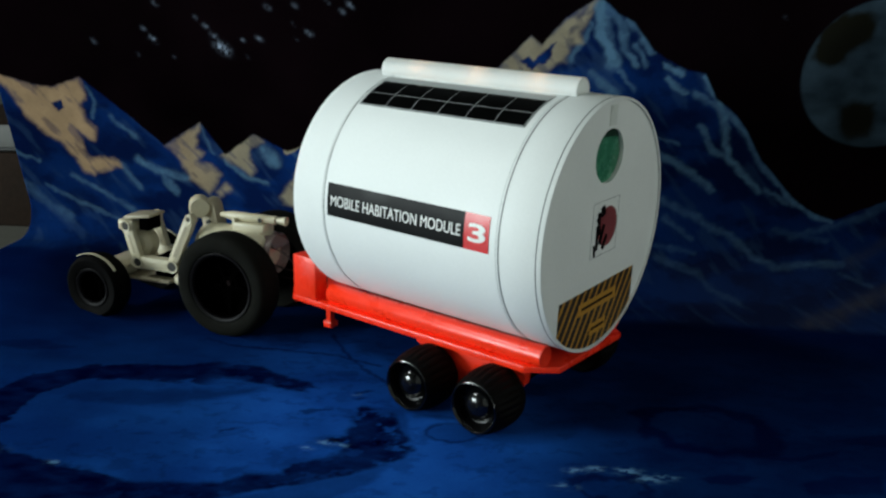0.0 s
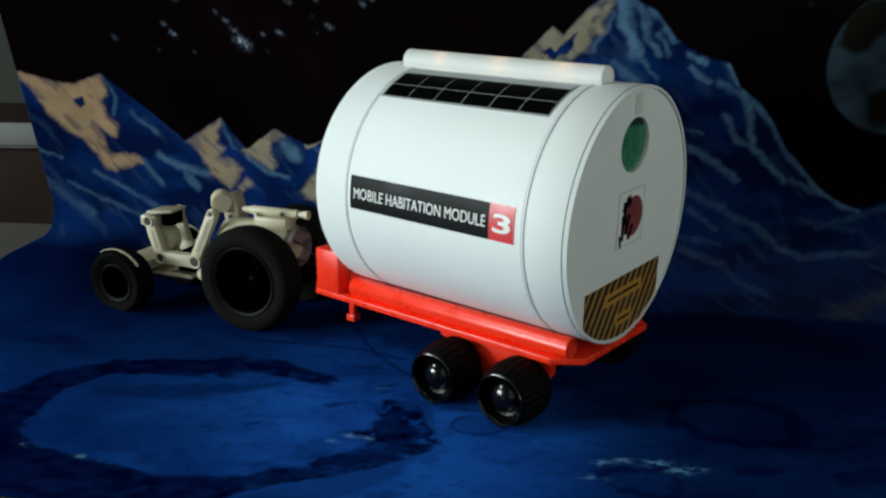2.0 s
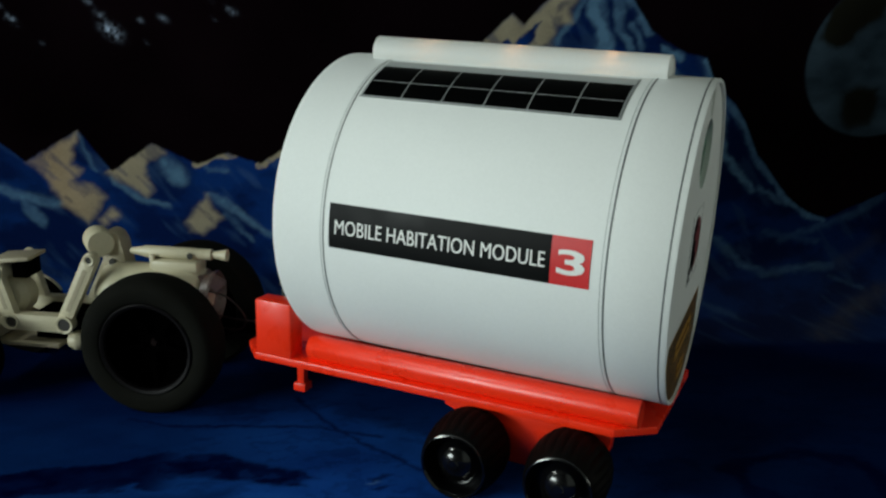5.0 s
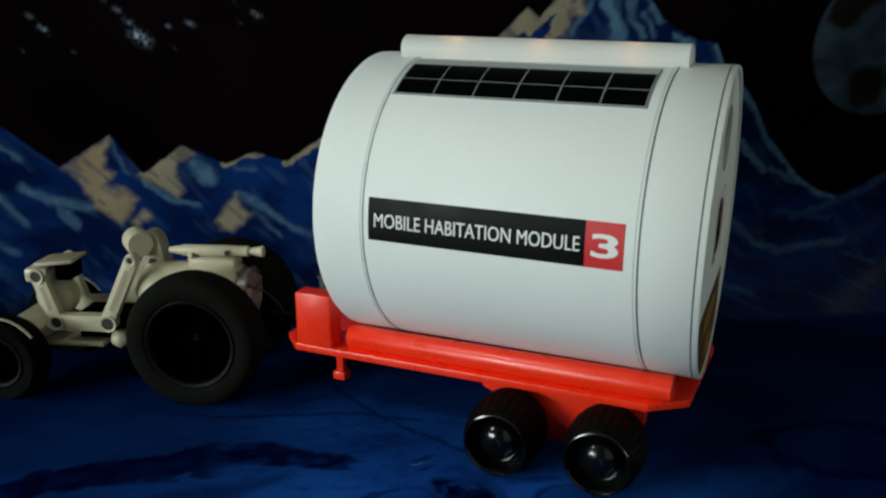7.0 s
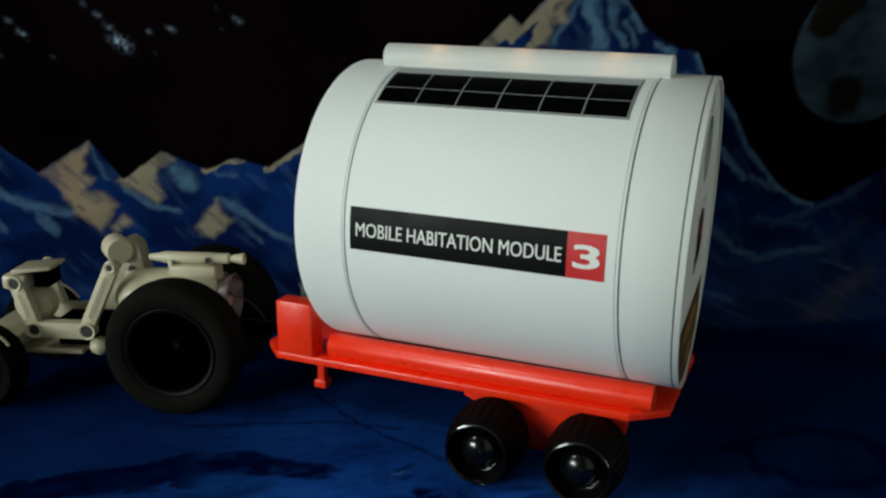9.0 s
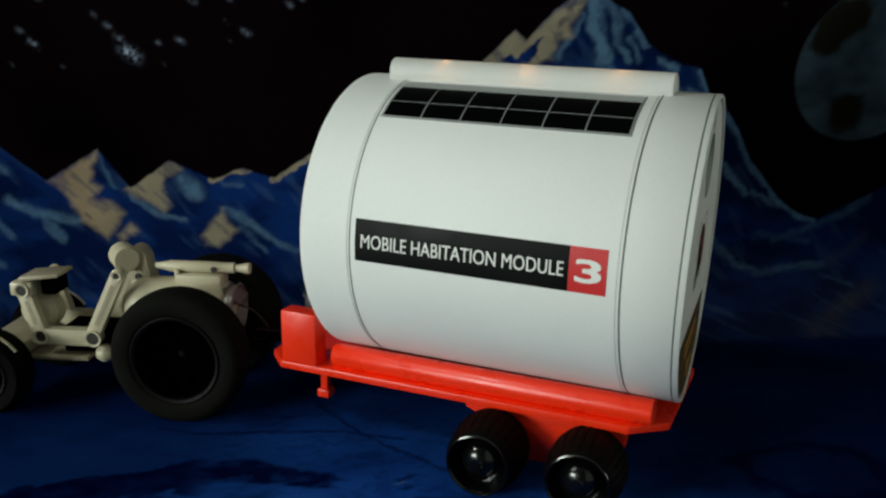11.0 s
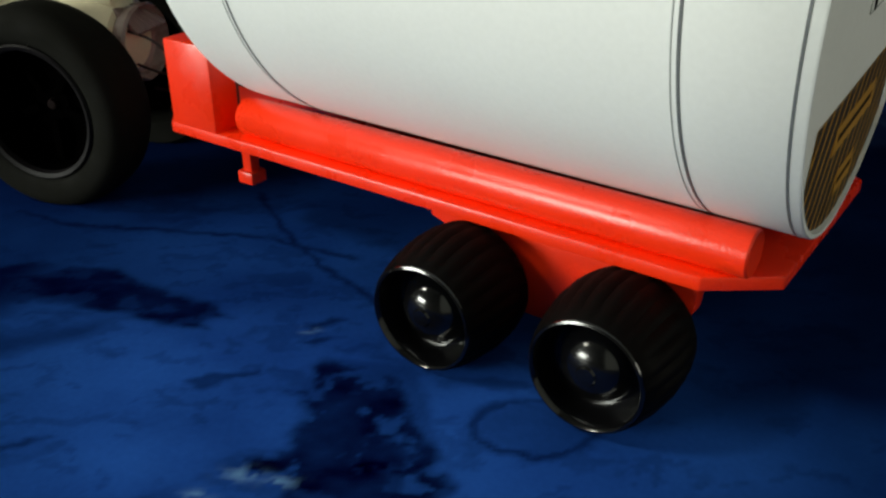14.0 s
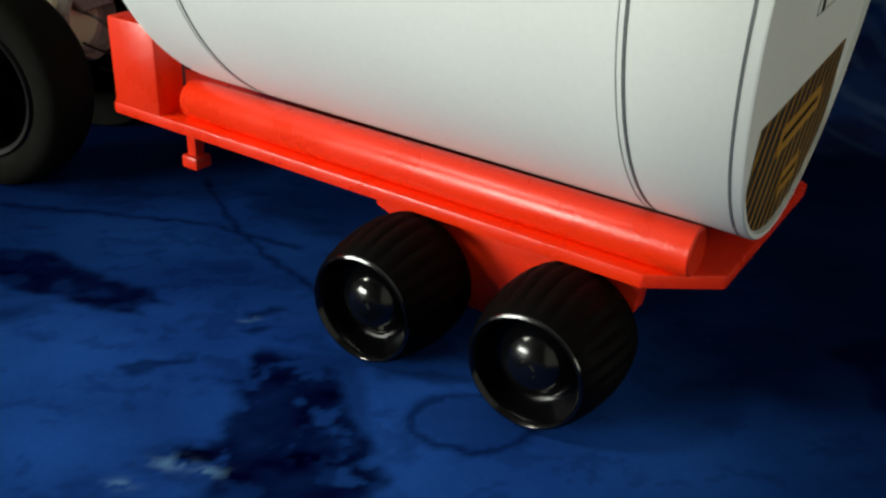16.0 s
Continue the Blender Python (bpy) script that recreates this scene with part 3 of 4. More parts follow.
def shaded_floor_ink(u, w):
    """The moon ground with its dark-rimmed craters, with some shade painted into the ink."""
    wu, ww = u + 0.010 * (cloud(u * 70, w * 90, 71) - 0.5), w + 0.009 * (cloud(u * 70, w * 90, 79) - 0.5)
    wu, ww = wu + 0.0065 * (cloud(u * 210, w * 340, 72, 4) - 0.5), ww + 0.0050 * (cloud(u * 210, w * 340, 73, 4) - 0.5)
    fu_, fw_ = u + 0.0034 * (cloud(u * 260, w * 330, 74, 4) - 0.5), w + 0.0030 * (cloud(u * 260, w * 330, 75, 4) - 0.5)
    tone = np.clip((cloud(u * 26, w * 40, 83, 5) - 0.28) / 0.44, 0, 1)
    floor = depth_in(BASIN_FLOOR, wu, ww)
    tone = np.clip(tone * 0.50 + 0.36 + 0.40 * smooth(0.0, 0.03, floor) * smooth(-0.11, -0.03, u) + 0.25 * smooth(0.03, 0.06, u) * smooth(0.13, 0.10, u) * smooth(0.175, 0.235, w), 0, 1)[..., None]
    # Right side: shade painted into the ink; also darker round the tractor.
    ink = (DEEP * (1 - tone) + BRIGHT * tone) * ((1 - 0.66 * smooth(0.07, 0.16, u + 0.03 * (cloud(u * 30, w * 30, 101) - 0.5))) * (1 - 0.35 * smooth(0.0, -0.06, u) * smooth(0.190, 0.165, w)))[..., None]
    west = smooth(-0.050, -0.068, u)
    dark = west * np.minimum(smooth(-0.0010, 0.0020, depth_in(BASIN_EDGE, wu, ww)), smooth(0.0012, -0.0018, floor))
    dark = np.maximum(dark, 0.6 * west * smooth(-0.004, 0.006, depth_in(BASIN_SHADE, wu, ww)))
    patchy = 1 - 0.55 * smooth(0.50, 0.66, cloud(u * 190, w * 230, 95, 4))
    dark = np.maximum.reduce([dark, smooth(-0.0012, 0.0026, depth_in(RIM_BACK, fu_, fw_)) * (0.5 + 0.5 * patchy), 0.62 * smooth(-0.0030, 0.0040, depth_in(RIM_SHADE, fu_, fw_)), patchy * smooth(-0.0014, 0.0036, depth_in(RIM_EAST, fu_, fw_)), (0.6 + 0.4 * patchy) * smooth(-0.0016, 0.0030, depth_in(RIM_FRONT, fu_, fw_)), 0.45 * smooth(-0.0016, 0.0020, depth_in(RIM_OUTER, fu_, fw_)), 0.40 * smooth(-0.045, -0.115, u) * smooth(0.265, 0.195, w)])
    second = np.minimum(smooth(-0.002, 0.003, depth_in(SECOND_EDGE, wu, ww)), smooth(0.002, -0.002, depth_in(SECOND_FLOOR, wu, ww)))
    third = np.minimum(smooth(-0.0015, 0.002, depth_in(THIRD_EDGE, wu, ww)), smooth(0.001, -0.002, depth_in(THIRD_FLOOR, wu, ww)))
    ring = np.hypot((fu_ - 0.0652) / 0.0118, (fw_ - 0.2212) / 0.0085)
    dark = np.maximum.reduce([dark, 0.9 * second, 0.8 * third, 0.75 * np.exp(-((ring - 1) / 0.14) ** 2), 0.35 * smooth(1.0, 0.8, ring)])
    for outline in BLOTS:
        dark = np.maximum(dark, 0.7 * smooth(-0.0008, 0.0014, depth_in(outline, fu_, fw_)))
    for line in CREASES:
        dark = np.maximum(dark, 0.75 * np.exp(-(along_line(line, fu_, fw_) / 0.0011) ** 2))
    dark = np.maximum(dark, np.maximum(0.38 * smooth(0.62, 0.78, cloud(wu * 60 + 9, ww * 120, 89, 5)), 0.28 * smooth(0.60, 0.70, cloud(wu * 130 + 3, ww * 300, 93, 4))))
    # Brighter on the open ground ahead of the wheels.
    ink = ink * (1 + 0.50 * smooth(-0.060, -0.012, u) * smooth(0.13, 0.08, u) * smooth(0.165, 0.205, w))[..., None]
    dark = (np.clip(dark, 0, 1) * (0.70 + 0.42 * cloud(u * 120, w * 200, 91)))[..., None]
    ink = ink * (1 - dark) + NIGHT * dark
    pale = np.zeros(u.shape)
    for fu, fw, r in FRINGE:
        pale = np.maximum(pale, np.exp(-(((u - fu) / r) ** 2 + ((w - fw) / (r * 0.5)) ** 2)) * smooth(0.42, 0.62, cloud(u * 420, w * 700, 97, 3)))
    ink = ink * (1 - 0.6 * pale[..., None]) + np.array([0.16, 0.36, 0.60]) * 0.6 * pale[..., None]
    # Darker towards the back of the floor.
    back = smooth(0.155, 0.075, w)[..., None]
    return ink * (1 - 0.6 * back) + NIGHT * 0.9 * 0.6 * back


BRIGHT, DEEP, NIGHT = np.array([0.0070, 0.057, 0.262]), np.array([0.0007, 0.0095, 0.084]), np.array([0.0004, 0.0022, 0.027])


def sheet_place(u, v):
    """v: along the sheet; below 0 the floor, above 0 the sweep and the upright."""
    sweep = 0.026 + 0.012 * smooth(-0.15, 0.12, u)
    lift = 0.020 * smooth(-0.13, -0.22, u)
    w = np.where(v < 0, sweep - v, 0)
    arc = sweep * math.pi / 2
    q = np.clip(v / arc, 0, 1) * math.pi / 2
    w = np.where(v < 0, w, sweep * (1 - np.sin(q)))
    z = np.where(v < 0, 0, sweep * (1 - np.cos(q)) + np.maximum(v - arc, 0))
    low = lift * smooth(0.16, 0.06, w)
    excess = w
    w = np.where(z > 0, w + LEAN * z, w)
    ripple = 0.0011 * (cloud(u * 14, w * 14, 111) - 0.5) * smooth(0.0, 0.03, w)
    return w, np.where(z > 0, z + lift, low + ripple), excess


def printed_sheet():
    us = np.arange(LEFT, RIGHT + 1e-6, 0.0009)
    vs = np.concatenate([np.arange(-(FRONT - 0.026), 0, 0.0010), np.arange(0, 0.26, 0.0008), np.arange(0.26, TOP, 0.006)])
    u, v = np.meshgrid(us, vs, indexing="ij")
    w, z, excess = sheet_place(u, v)
    x = u * ALONG[0] + (OFFSET - w) * AWAY[0]
    y = u * ALONG[1] + (OFFSET - w) * AWAY[1]
    co = np.stack([x, y, z], -1).reshape(-1, 3)
    foot = 0.045 + 0.026 * smooth(-0.15, 0.12, u)
    mix = smooth(foot + 0.004, foot - 0.010, np.where(v < 0, w, excess))[..., None]
    high = 0.19 + (z - 0.19) * 0.53 / (0.53 - excess)
    ink = shaded_floor_ink(u, w) * (1 - mix) + dimmed_upright_ink(u, high) * mix
    n, m = u.shape
    i = (np.arange(n - 1)[:, None] * m + np.arange(m - 1)[None]).ravel()
    quads = np.stack([i, i + m, i + m + 1, i + 1], -1)
    me = bpy.data.meshes.new("backdrop")
    me.vertices.add(len(co))
    me.vertices.foreach_set("co", co.ravel().astype(np.float32))
    me.loops.add(quads.size)
    me.loops.foreach_set("vertex_index", quads.ravel().astype(np.int32))
    me.polygons.add(len(quads))
    me.polygons.foreach_set("loop_start", (np.arange(len(quads)) * 4).astype(np.int32))
    me.polygons.foreach_set("use_smooth", np.ones(len(quads), bool))
    me.update(calc_edges=True)
    at = me.color_attributes.new("ink", "FLOAT_COLOR", "POINT")
    at.data.foreach_set("color", np.concatenate([np.clip(ink, 0, 1).reshape(-1, 3), np.ones((len(co), 1))], 1).ravel().astype(np.float32))
    me.materials.append(SHEET)
    ob = new("backdrop", me)
    thick = ob.modifiers.new("thickness", "SOLIDIFY")
    thick.thickness, thick.offset = 0.0012, 1.0
    return tagged(ob, "printed sheet of blue moon ground, snowy mountains and starry black sky", "backdrop", kind="structure")


printed_sheet()


# ---- the room ----
def room():
    x0, x1, y0, y1, z0, z1 = -2.4, 0.95, -2.20, 1.5, -0.76, 2.29
    t = 0.1
    tagged(finish("floor", block(x0 - t, x1 + t, y0 - t, y1 + t, z0 - t, z0, 0), FLOOR), "brown boarded floor of the room", "floor", kind="structure")
    tagged(finish("ceiling", block(x0 - t, x1 + t, y0 - t, y1 + t, z1, z1 + t, 0), WALL), "pale painted ceiling", "ceiling", kind="structure")
    tagged(finish("wall_north", block(x0 - t, x1 + t, y1, y1 + t, z0, z1, 0), WALL), "pale painted wall behind the table", "wall", kind="structure")
    tagged(finish("wall_west", block(x0 - t, x0, y0, y1, z0, z1, 0), WALL), "pale painted wall", "wall", kind="structure")
    # Unseen wall, white to bounce light back, with an opening for the fill lamp.
    ey0, ey1, ez0, ez1 = 0.22, 0.58, 0.0, 0.34
    bm = block(x1, x1 + t, y0, ey0, z0, z1, 0)
    block(x1, x1 + t, ey1, y1, z0, z1, 0, bm)
    block(x1, x1 + t, ey0, ey1, z0, ez0, 0, bm)
    block(x1, x1 + t, ey0, ey1, ez1, z1, 0, bm)
    tagged(finish("wall_east", bm, WALL_PALE), "unseen white wall that bounces light, open at the right fill lamp", "wall", kind="structure")
    window = thing("lamp_frame_2", Matrix.Translation((x1, 0, 0)), "unseen white frame added around the right fill lamp", "window", kind="structure")
    for a in ((0.04, 0.08, ey0, ey1, ez1 - 0.02, ez1), (0.04, 0.08, ey0, ey1, ez0, ez0 + 0.02), (0.04, 0.08, ey0, ey0 + 0.02, ez0 + 0.02, ez1 - 0.02), (0.04, 0.08, ey1 - 0.02, ey1, ez0 + 0.02, ez1 - 0.02)):
        part("opening_frame", block(*a, 0.002), WALL_PALE, window)
    # unseen front wall, with an opening added for the front-left lamp
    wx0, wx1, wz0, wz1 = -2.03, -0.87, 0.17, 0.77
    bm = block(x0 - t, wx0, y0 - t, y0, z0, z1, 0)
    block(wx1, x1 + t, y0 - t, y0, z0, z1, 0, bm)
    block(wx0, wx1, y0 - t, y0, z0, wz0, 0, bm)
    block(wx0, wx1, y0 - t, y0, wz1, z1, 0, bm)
    tagged(finish("wall_south", bm, WALL), "unseen pale painted wall, open at the front-left lamp", "wall", kind="structure")
    window = thing("lamp_frame_1", Matrix.Translation((0, y0, 0)), "unseen white frame added around the front-left lamp", "window", kind="structure")
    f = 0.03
    for name, a in (("opening_frame", (wx0, wx1, -0.08, -0.04, wz1 - f, wz1)), ("opening_frame", (wx0, wx1, -0.08, -0.04, wz0, wz0 + f)), ("opening_frame", (wx0, wx0 + f, -0.08, -0.04, wz0 + f, wz1 - f)), ("opening_frame", (wx1 - f, wx1, -0.08, -0.04, wz0 + f, wz1 - f)), ("opening_sill", (wx0 - 0.02, wx1 + 0.02, -0.03, 0.05, wz0 - 0.02, wz0 - 0.001))):
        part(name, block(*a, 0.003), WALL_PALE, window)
    # unseen housing added above the fitted cool ceiling light
    lamp = thing("added_lamp_housing", Matrix.Translation((-1.95, -1.50, z1)), "unseen square white housing added over the ceiling light", "lamp")
    part("housing", block(-0.30, 0.30, -0.30, 0.30, -0.045, 0.0, 0.004), WALL_PALE, lamp)


room()
turn = Matrix.Rotation(FOLD, 4, "Z")
table = thing("table", turn, "pale laminate table under the printed sheet", "table")
part("tabletop", block(-0.75, 0.75, -0.55, 0.62, -0.030, -0.0022, 0.002), TABLE, table)
for lx in (-0.70, 0.70):
    for ly in (-0.50, 0.57):
        part("leg", block(lx - 0.025, lx + 0.025, ly - 0.025, ly + 0.025, -0.76, -0.030, 0.002), TABLE, table)
crate = thing("wooden_box", turn, "dark brown wooden box standing on the table behind the sheet", "box")
part("body", block(-0.56, -0.245, OFFSET + 0.088, OFFSET + 0.20, -0.0022, 0.0570, 0.0015), WOOD, crate)
carton = thing("flat_box", turn, "flat grey box lying on the wooden box", "box")
part("body", block(-0.55, -0.250, OFFSET + 0.096, OFFSET + 0.198, 0.0570, 0.0780, 0.0010), GREY_CARD, carton)
part("top_strip", block(-0.551, -0.249, OFFSET + 0.0952, OFFSET + 0.199, 0.0781, 0.0792, 0.0003), WOOD, carton, "thin dark strip along the top edge")
black_cord = cord([(-0.54, OFFSET + 0.0915, 0.0588), (-0.44, OFFSET + 0.0912, 0.0588), (-0.36, OFFSET + 0.0915, 0.0588), (-0.32, OFFSET + 0.0920, 0.0592), (-0.295, OFFSET + 0.0925, 0.0612), (-0.265, OFFSET + 0.0920, 0.0590)], 0.0018)
black_cord.transform(turn)
tagged(finish("cable", black_cord, CABLE), "thin black cable lying on the wooden box", "cable")

# ---- the white habitation module ----
AXIS_Y, AXIS_Z, R = 0.0, 0.0, 0.0572
X0, X1, BAND = -0.0221, 0.1151, 0.0977
LIE = Matrix.Rotation(math.pi / 2, 4, "Y")


def on_drum(x, deg, lift=0.0):
    """A place on the drum: deg 0 faces the front, 90 the top."""
    q = radians(deg)
    return Vector((x, AXIS_Y - (R + lift) * math.cos(q), AXIS_Z + (R + lift) * math.sin(q)))


def end_tilt(bm):
    """Skews the tube's end a little and flattens its underside, both to fit the camera's view."""
    for v in bm.verts:
        if v.co.z < 0:
            v.co.z *= 0.978
        k = min(max((v.co.x - BAND) / (X1 - BAND), 0.0), 1.0)
        v.co.x += k * (-0.053 * v.co.y + 0.023 * v.co.z)
    return bm


def wrap(x0, x1, d0, d1, lift, thick=0.00012):
    """A thin sticker on the drum from x0 to x1 and from d0 to d1 degrees."""
    bm = bmesh.new()
    n = max(2, int(abs(d1 - d0) / 2) + 1)
    rows = []
    for up in (lift, lift - thick):
        for i in range(n + 1):
            d = d0 + (d1 - d0) * i / n
            rows.append((bm.verts.new(on_drum(x0, d, up)), bm.verts.new(on_drum(x1, d, up))))
    for i in range(n):
        a, b = rows[i], rows[i + 1]
        bm.faces.new((a[0], a[1], b[1], b[0]))
        a, b = rows[n + 1 + i], rows[n + 2 + i]
        bm.faces.new((a[0], b[0], b[1], a[1]))
        for k in (0, 1):
            bm.faces.new((rows[i][k], rows[i + 1][k], rows[n + 2 + i][k], rows[n + 1 + i][k]))
    for i in (0, n):
        bm.faces.new((rows[i][0], rows[i][1], rows[n + 1 + i][1], rows[n + 1 + i][0]))
    return bm


def lettering(text, size, place, wide=1.0, bold=0.00004):
    """Letters of the built-in font as a mesh; place(x, y) lays each point."""
    cu = bpy.data.curves.new("lettering", "FONT")
    cu.body, cu.size, cu.offset, cu.resolution_u = text, size, bold, 4
    ob = bpy.data.objects.new("lettering", cu)
    scene.collection.objects.link(ob)
    me = ob.evaluated_get(bpy.context.evaluated_depsgraph_get()).to_mesh()
    bm = bmesh.new()
    bm.from_mesh(me)
    bpy.data.objects.remove(ob)
    bmesh.ops.triangulate(bm, faces=bm.faces)
    xs, ys = [v.co.x for v in bm.verts], [v.co.y for v in bm.verts]
    lo, hi, base, cap = min(xs), max(xs), min(ys), max(ys)
    for v in bm.verts:
        v.co = place((v.co.x - lo) / (hi - lo), (v.co.y - base) / (cap - base))
    return bm


def module():
    axis, across = Vector((1, -0.0164, -0.0170)).normalized(), Vector((0.0164, 0.99987, 0))
    rise = axis.cross(across)
    seat = Matrix((axis, across, rise)).transposed().to_4x4()
    seat.translation = (0, 0.0580, 0.08985)
    ob = thing("habitation_module", seat, "white card cylinder module with black labels, resting on the red trailer", "model module")

    def put(name, bm, mat, parent=None, label=""):
        return part(name, end_tilt(bm), mat, parent or ob, label)

    # drum
    put("drum", lathe([(R - 0.0011, X0 + 0.001), (R - 0.0004, X0), (R, X0 + 0.0005), (R, BAND), (R, X1 - 0.0004), (R - 0.0003, X1), (R - 0.0012, X1), (R - 0.0012, X1 - 0.0016)], LIE, 128, True), PAPER)
    # end card with a round port
    cy, cz, pr, ph = -0.0012, 0.0322, 0.0130, 0.0118
    bm = bmesh.new()
    n = 96
    ring_a = [bm.verts.new((X1 - 0.0012, -(R - 0.0012) * math.cos(2 * math.pi * i / n), (R - 0.0012) * math.sin(2 * math.pi * i / n))) for i in range(n)]
    ring_b = [bm.verts.new((X1 - 0.0010, cy - pr * math.cos(2 * math.pi * i / n), cz + ph * math.sin(2 * math.pi * i / n))) for i in range(n)]
    ring_c = [bm.verts.new((X1 - 0.0034, v.co.y, v.co.z)) for v in ring_b]
    for a, b in ((ring_a, ring_b), (ring_b, ring_c)):
        for i in range(n):
            bm.faces.new((a[i], a[(i + 1) % n], b[(i + 1) % n], b[i]))
    put("end_card", bm, CAP_PAPER, None, "grey-white flat end card")
    put("far_end_card", lathe([(0, X0 + 0.001), (R - 0.0011, X0 + 0.001)], LIE, 96), CAP_PAPER)
    port = put("port", lathe([(0, X1 - 0.0029), (pr + 0.0006, X1 - 0.0029), (pr + 0.0006, X1 - 0.0033), (0, X1 - 0.0033)], Matrix.Translation((0, cy, cz)) @ LIE, 48), GREEN_PANE, None, "round green translucent port")
    # Dark strip in place of the shadow that the card's thickness casts.
    put("shade_band", prism([(-0.0092, 0.0090), (0.0098, 0.0072), (0.0080, 0.0096), (0.0040, 0.0114), (-0.0040, 0.0116), (-0.0080, 0.0102)], 0, 0.0003, 0, Matrix.Translation((X1 - 0.0022, cy, cz)) @ Matrix.Rotation(math.pi / 2, 4, "Z")), PORT_SHADE, port, "dark strip painted as the card's shadow across the top of the port")
    put("tape", block(X1 - 0.0011, X1 - 0.0008, cy - 0.0030, cy + 0.0034, cz + ph + 0.0012, R - 0.0030, 0), TAPE, None, "strip of clear tape")
    # printed rings
    for x, w, mat in ((-0.0012, 0.0004, PRINT_LINE), (-0.0023, 0.0002, PRINT_FAINT), (0.0977, 0.0005, PRINT_LINE), (0.0964, 0.0002, PRINT_FAINT), (X1 - 0.0020, 0.0004, PRINT_LINE)):
        put("printed_ring", lathe([(R + 0.00006, x - w / 2), (R + 0.00012, x - w / 2), (R + 0.00012, x + w / 2), (R + 0.00006, x + w / 2)], LIE, 128, True), mat)
    # solar panel
    panel = put("solar_panel", wrap(0.0000, 0.0929, 53.0, 78.5, 0.00018), PRINT_PALE, None, "printed black solar panel with pale grid lines")
    put("panel_edge", wrap(-0.0002, 0.0931, 52.75, 53.0, 0.00022), PRINT_LINE, panel)
    put("panel_edge", wrap(0.0925, 0.0929, 53.0, 78.5, 0.00024), PRINT_LINE, panel)
    pitch = 0.0917 / 6
    for i in range(6):
        for lo, hi in ((53.65, 61.6), (62.1, 72.5)):
            xa = 0.0006 + i * pitch
            put("cell", wrap(xa + 0.00026, xa + pitch - 0.00026, lo, hi, 0.0003), CELL, panel)
    # name label
    d0, d1 = -3.45, 12.05
    name = put("name_label", wrap(0.0011, 0.0803, d0, d1, 0.0002), LABEL_BLACK, None, "black label with white capital letters")
    words = bmesh.new()
    for k, shift in enumerate((-0.00006, 0.00006)):
        one = lettering("MOBILE HABITATION MODULE", 0.01, lambda a, b: on_drum(0.0036 + shift + a * 0.0750, 1.55 + b * 5.0, 0.0004 + k * 0.00003), bold=0.0)
        strike = bpy.data.meshes.new("strike")
        one.to_mesh(strike)
        one.free()
        words.from_mesh(strike)
        bpy.data.meshes.remove(strike)
    put("lettering", words, LABEL_WHITE, name, "white capital letters")
    number = put("number_label", wrap(0.0803, 0.0930, d0, d1, 0.0002), LABEL_RED, None, "red square label with a white 3")
    put("lettering", lettering("3", 0.01, lambda a, b: on_drum(0.0824 + a * 0.0090, 0.25 + b * 7.9, 0.0004), bold=0.00022), LABEL_WHITE, number, "white numeral")
    # emblem on the end card
    xe = X1 - 0.00095
    h = 0.0122
    emblem = put("emblem", block(xe - 0.0002, xe, -h, h, -h, h + 0.0006, 0), CAP_PAPER, None, "square emblem with a red disc and dark shapes")
    for a in ((-h, h, -h, -h + 0.0002), (-h, h, h + 0.0004, h + 0.0006), (-h, -h + 0.0002, -h, h + 0.0006), (h - 0.0002, h, -h, h + 0.0006)):
        put("border", block(xe, xe + 0.00008, *a, 0), PRINT_GREY, emblem)
    put("disc", lathe([(0, 0), (0.0092, 0), (0.0092, 0.0001), (0, 0.0001)], Matrix.Translation((xe, 0.0024, 0.0004)) @ LIE, 40), LOGO_RED, emblem)
    for k, (y, z, w, t, lean) in enumerate(((-0.0060, 0.0030, 0.0026, 0.0105, 8), (-0.0028, 0.0082, 0.0036, 0.0046, 20), (-0.0072, -0.0034, 0.0020, 0.0115, 4), (-0.0028, -0.0024, 0.0028, 0.0092, -18), (-0.0090, -0.0090, 0.0014, 0.0058, 14), (0.0004, -0.0064, 0.0026, 0.0070, -30), (-0.0054, 0.0064, 0.0070, 0.0014, 30))):
        bm = block(0, 0.00016, -w / 2, w / 2, -t / 2, t / 2, 0)
        bm.transform(Matrix.Translation((xe + 0.0001, y, z)) @ Matrix.Rotation(radians(lean), 4, "X"))
        put("dark_shape", bm, CELL, emblem)
    # hazard sticker, its foot cut to the drum's round
    rr = R - 0.0016
    yl, yr, zt = -0.0368, 0.0345, -0.0262
    foot = [(AXIS_Y - rr * math.cos(q), AXIS_Z - rr * math.sin(q)) for q in np.linspace(math.acos((AXIS_Y - yl) / rr), math.acos((AXIS_Y - yr) / rr), 25)]
    outline = [(yr, zt), (yl, zt)] + foot

    def clip(poly, nx, nz, d):
        out = []
        for p, q in zip(poly, poly[1:] + poly[:1]):
            a, b = p[0] * nx + p[1] * nz - d, q[0] * nx + q[1] * nz - d
            if a <= 0:
                out.append(p)
            if a * b < 0:
                k = a / (a - b)
                out.append((p[0] + (q[0] - p[0]) * k, p[1] + (q[1] - p[1]) * k))
        return out

    def plate(poly, x, thick=0.0001):
        bm = bmesh.new()
        a = [bm.verts.new((x, y, z)) for y, z in poly]
        b = [bm.verts.new((x - thick, y, z)) for y, z in poly]
        bm.faces.new(a)
        bm.faces.new(b[::-1])
        for i in range(len(a)):
            bm.faces.new((a[i], b[i], b[(i + 1) % len(a)], a[(i + 1) % len(a)]))
        return bm

    xh = X1 - 0.0009
    sticker = put("hazard_sticker", plate(outline, xh), AMBER, None, "amber and black striped hazard sticker")
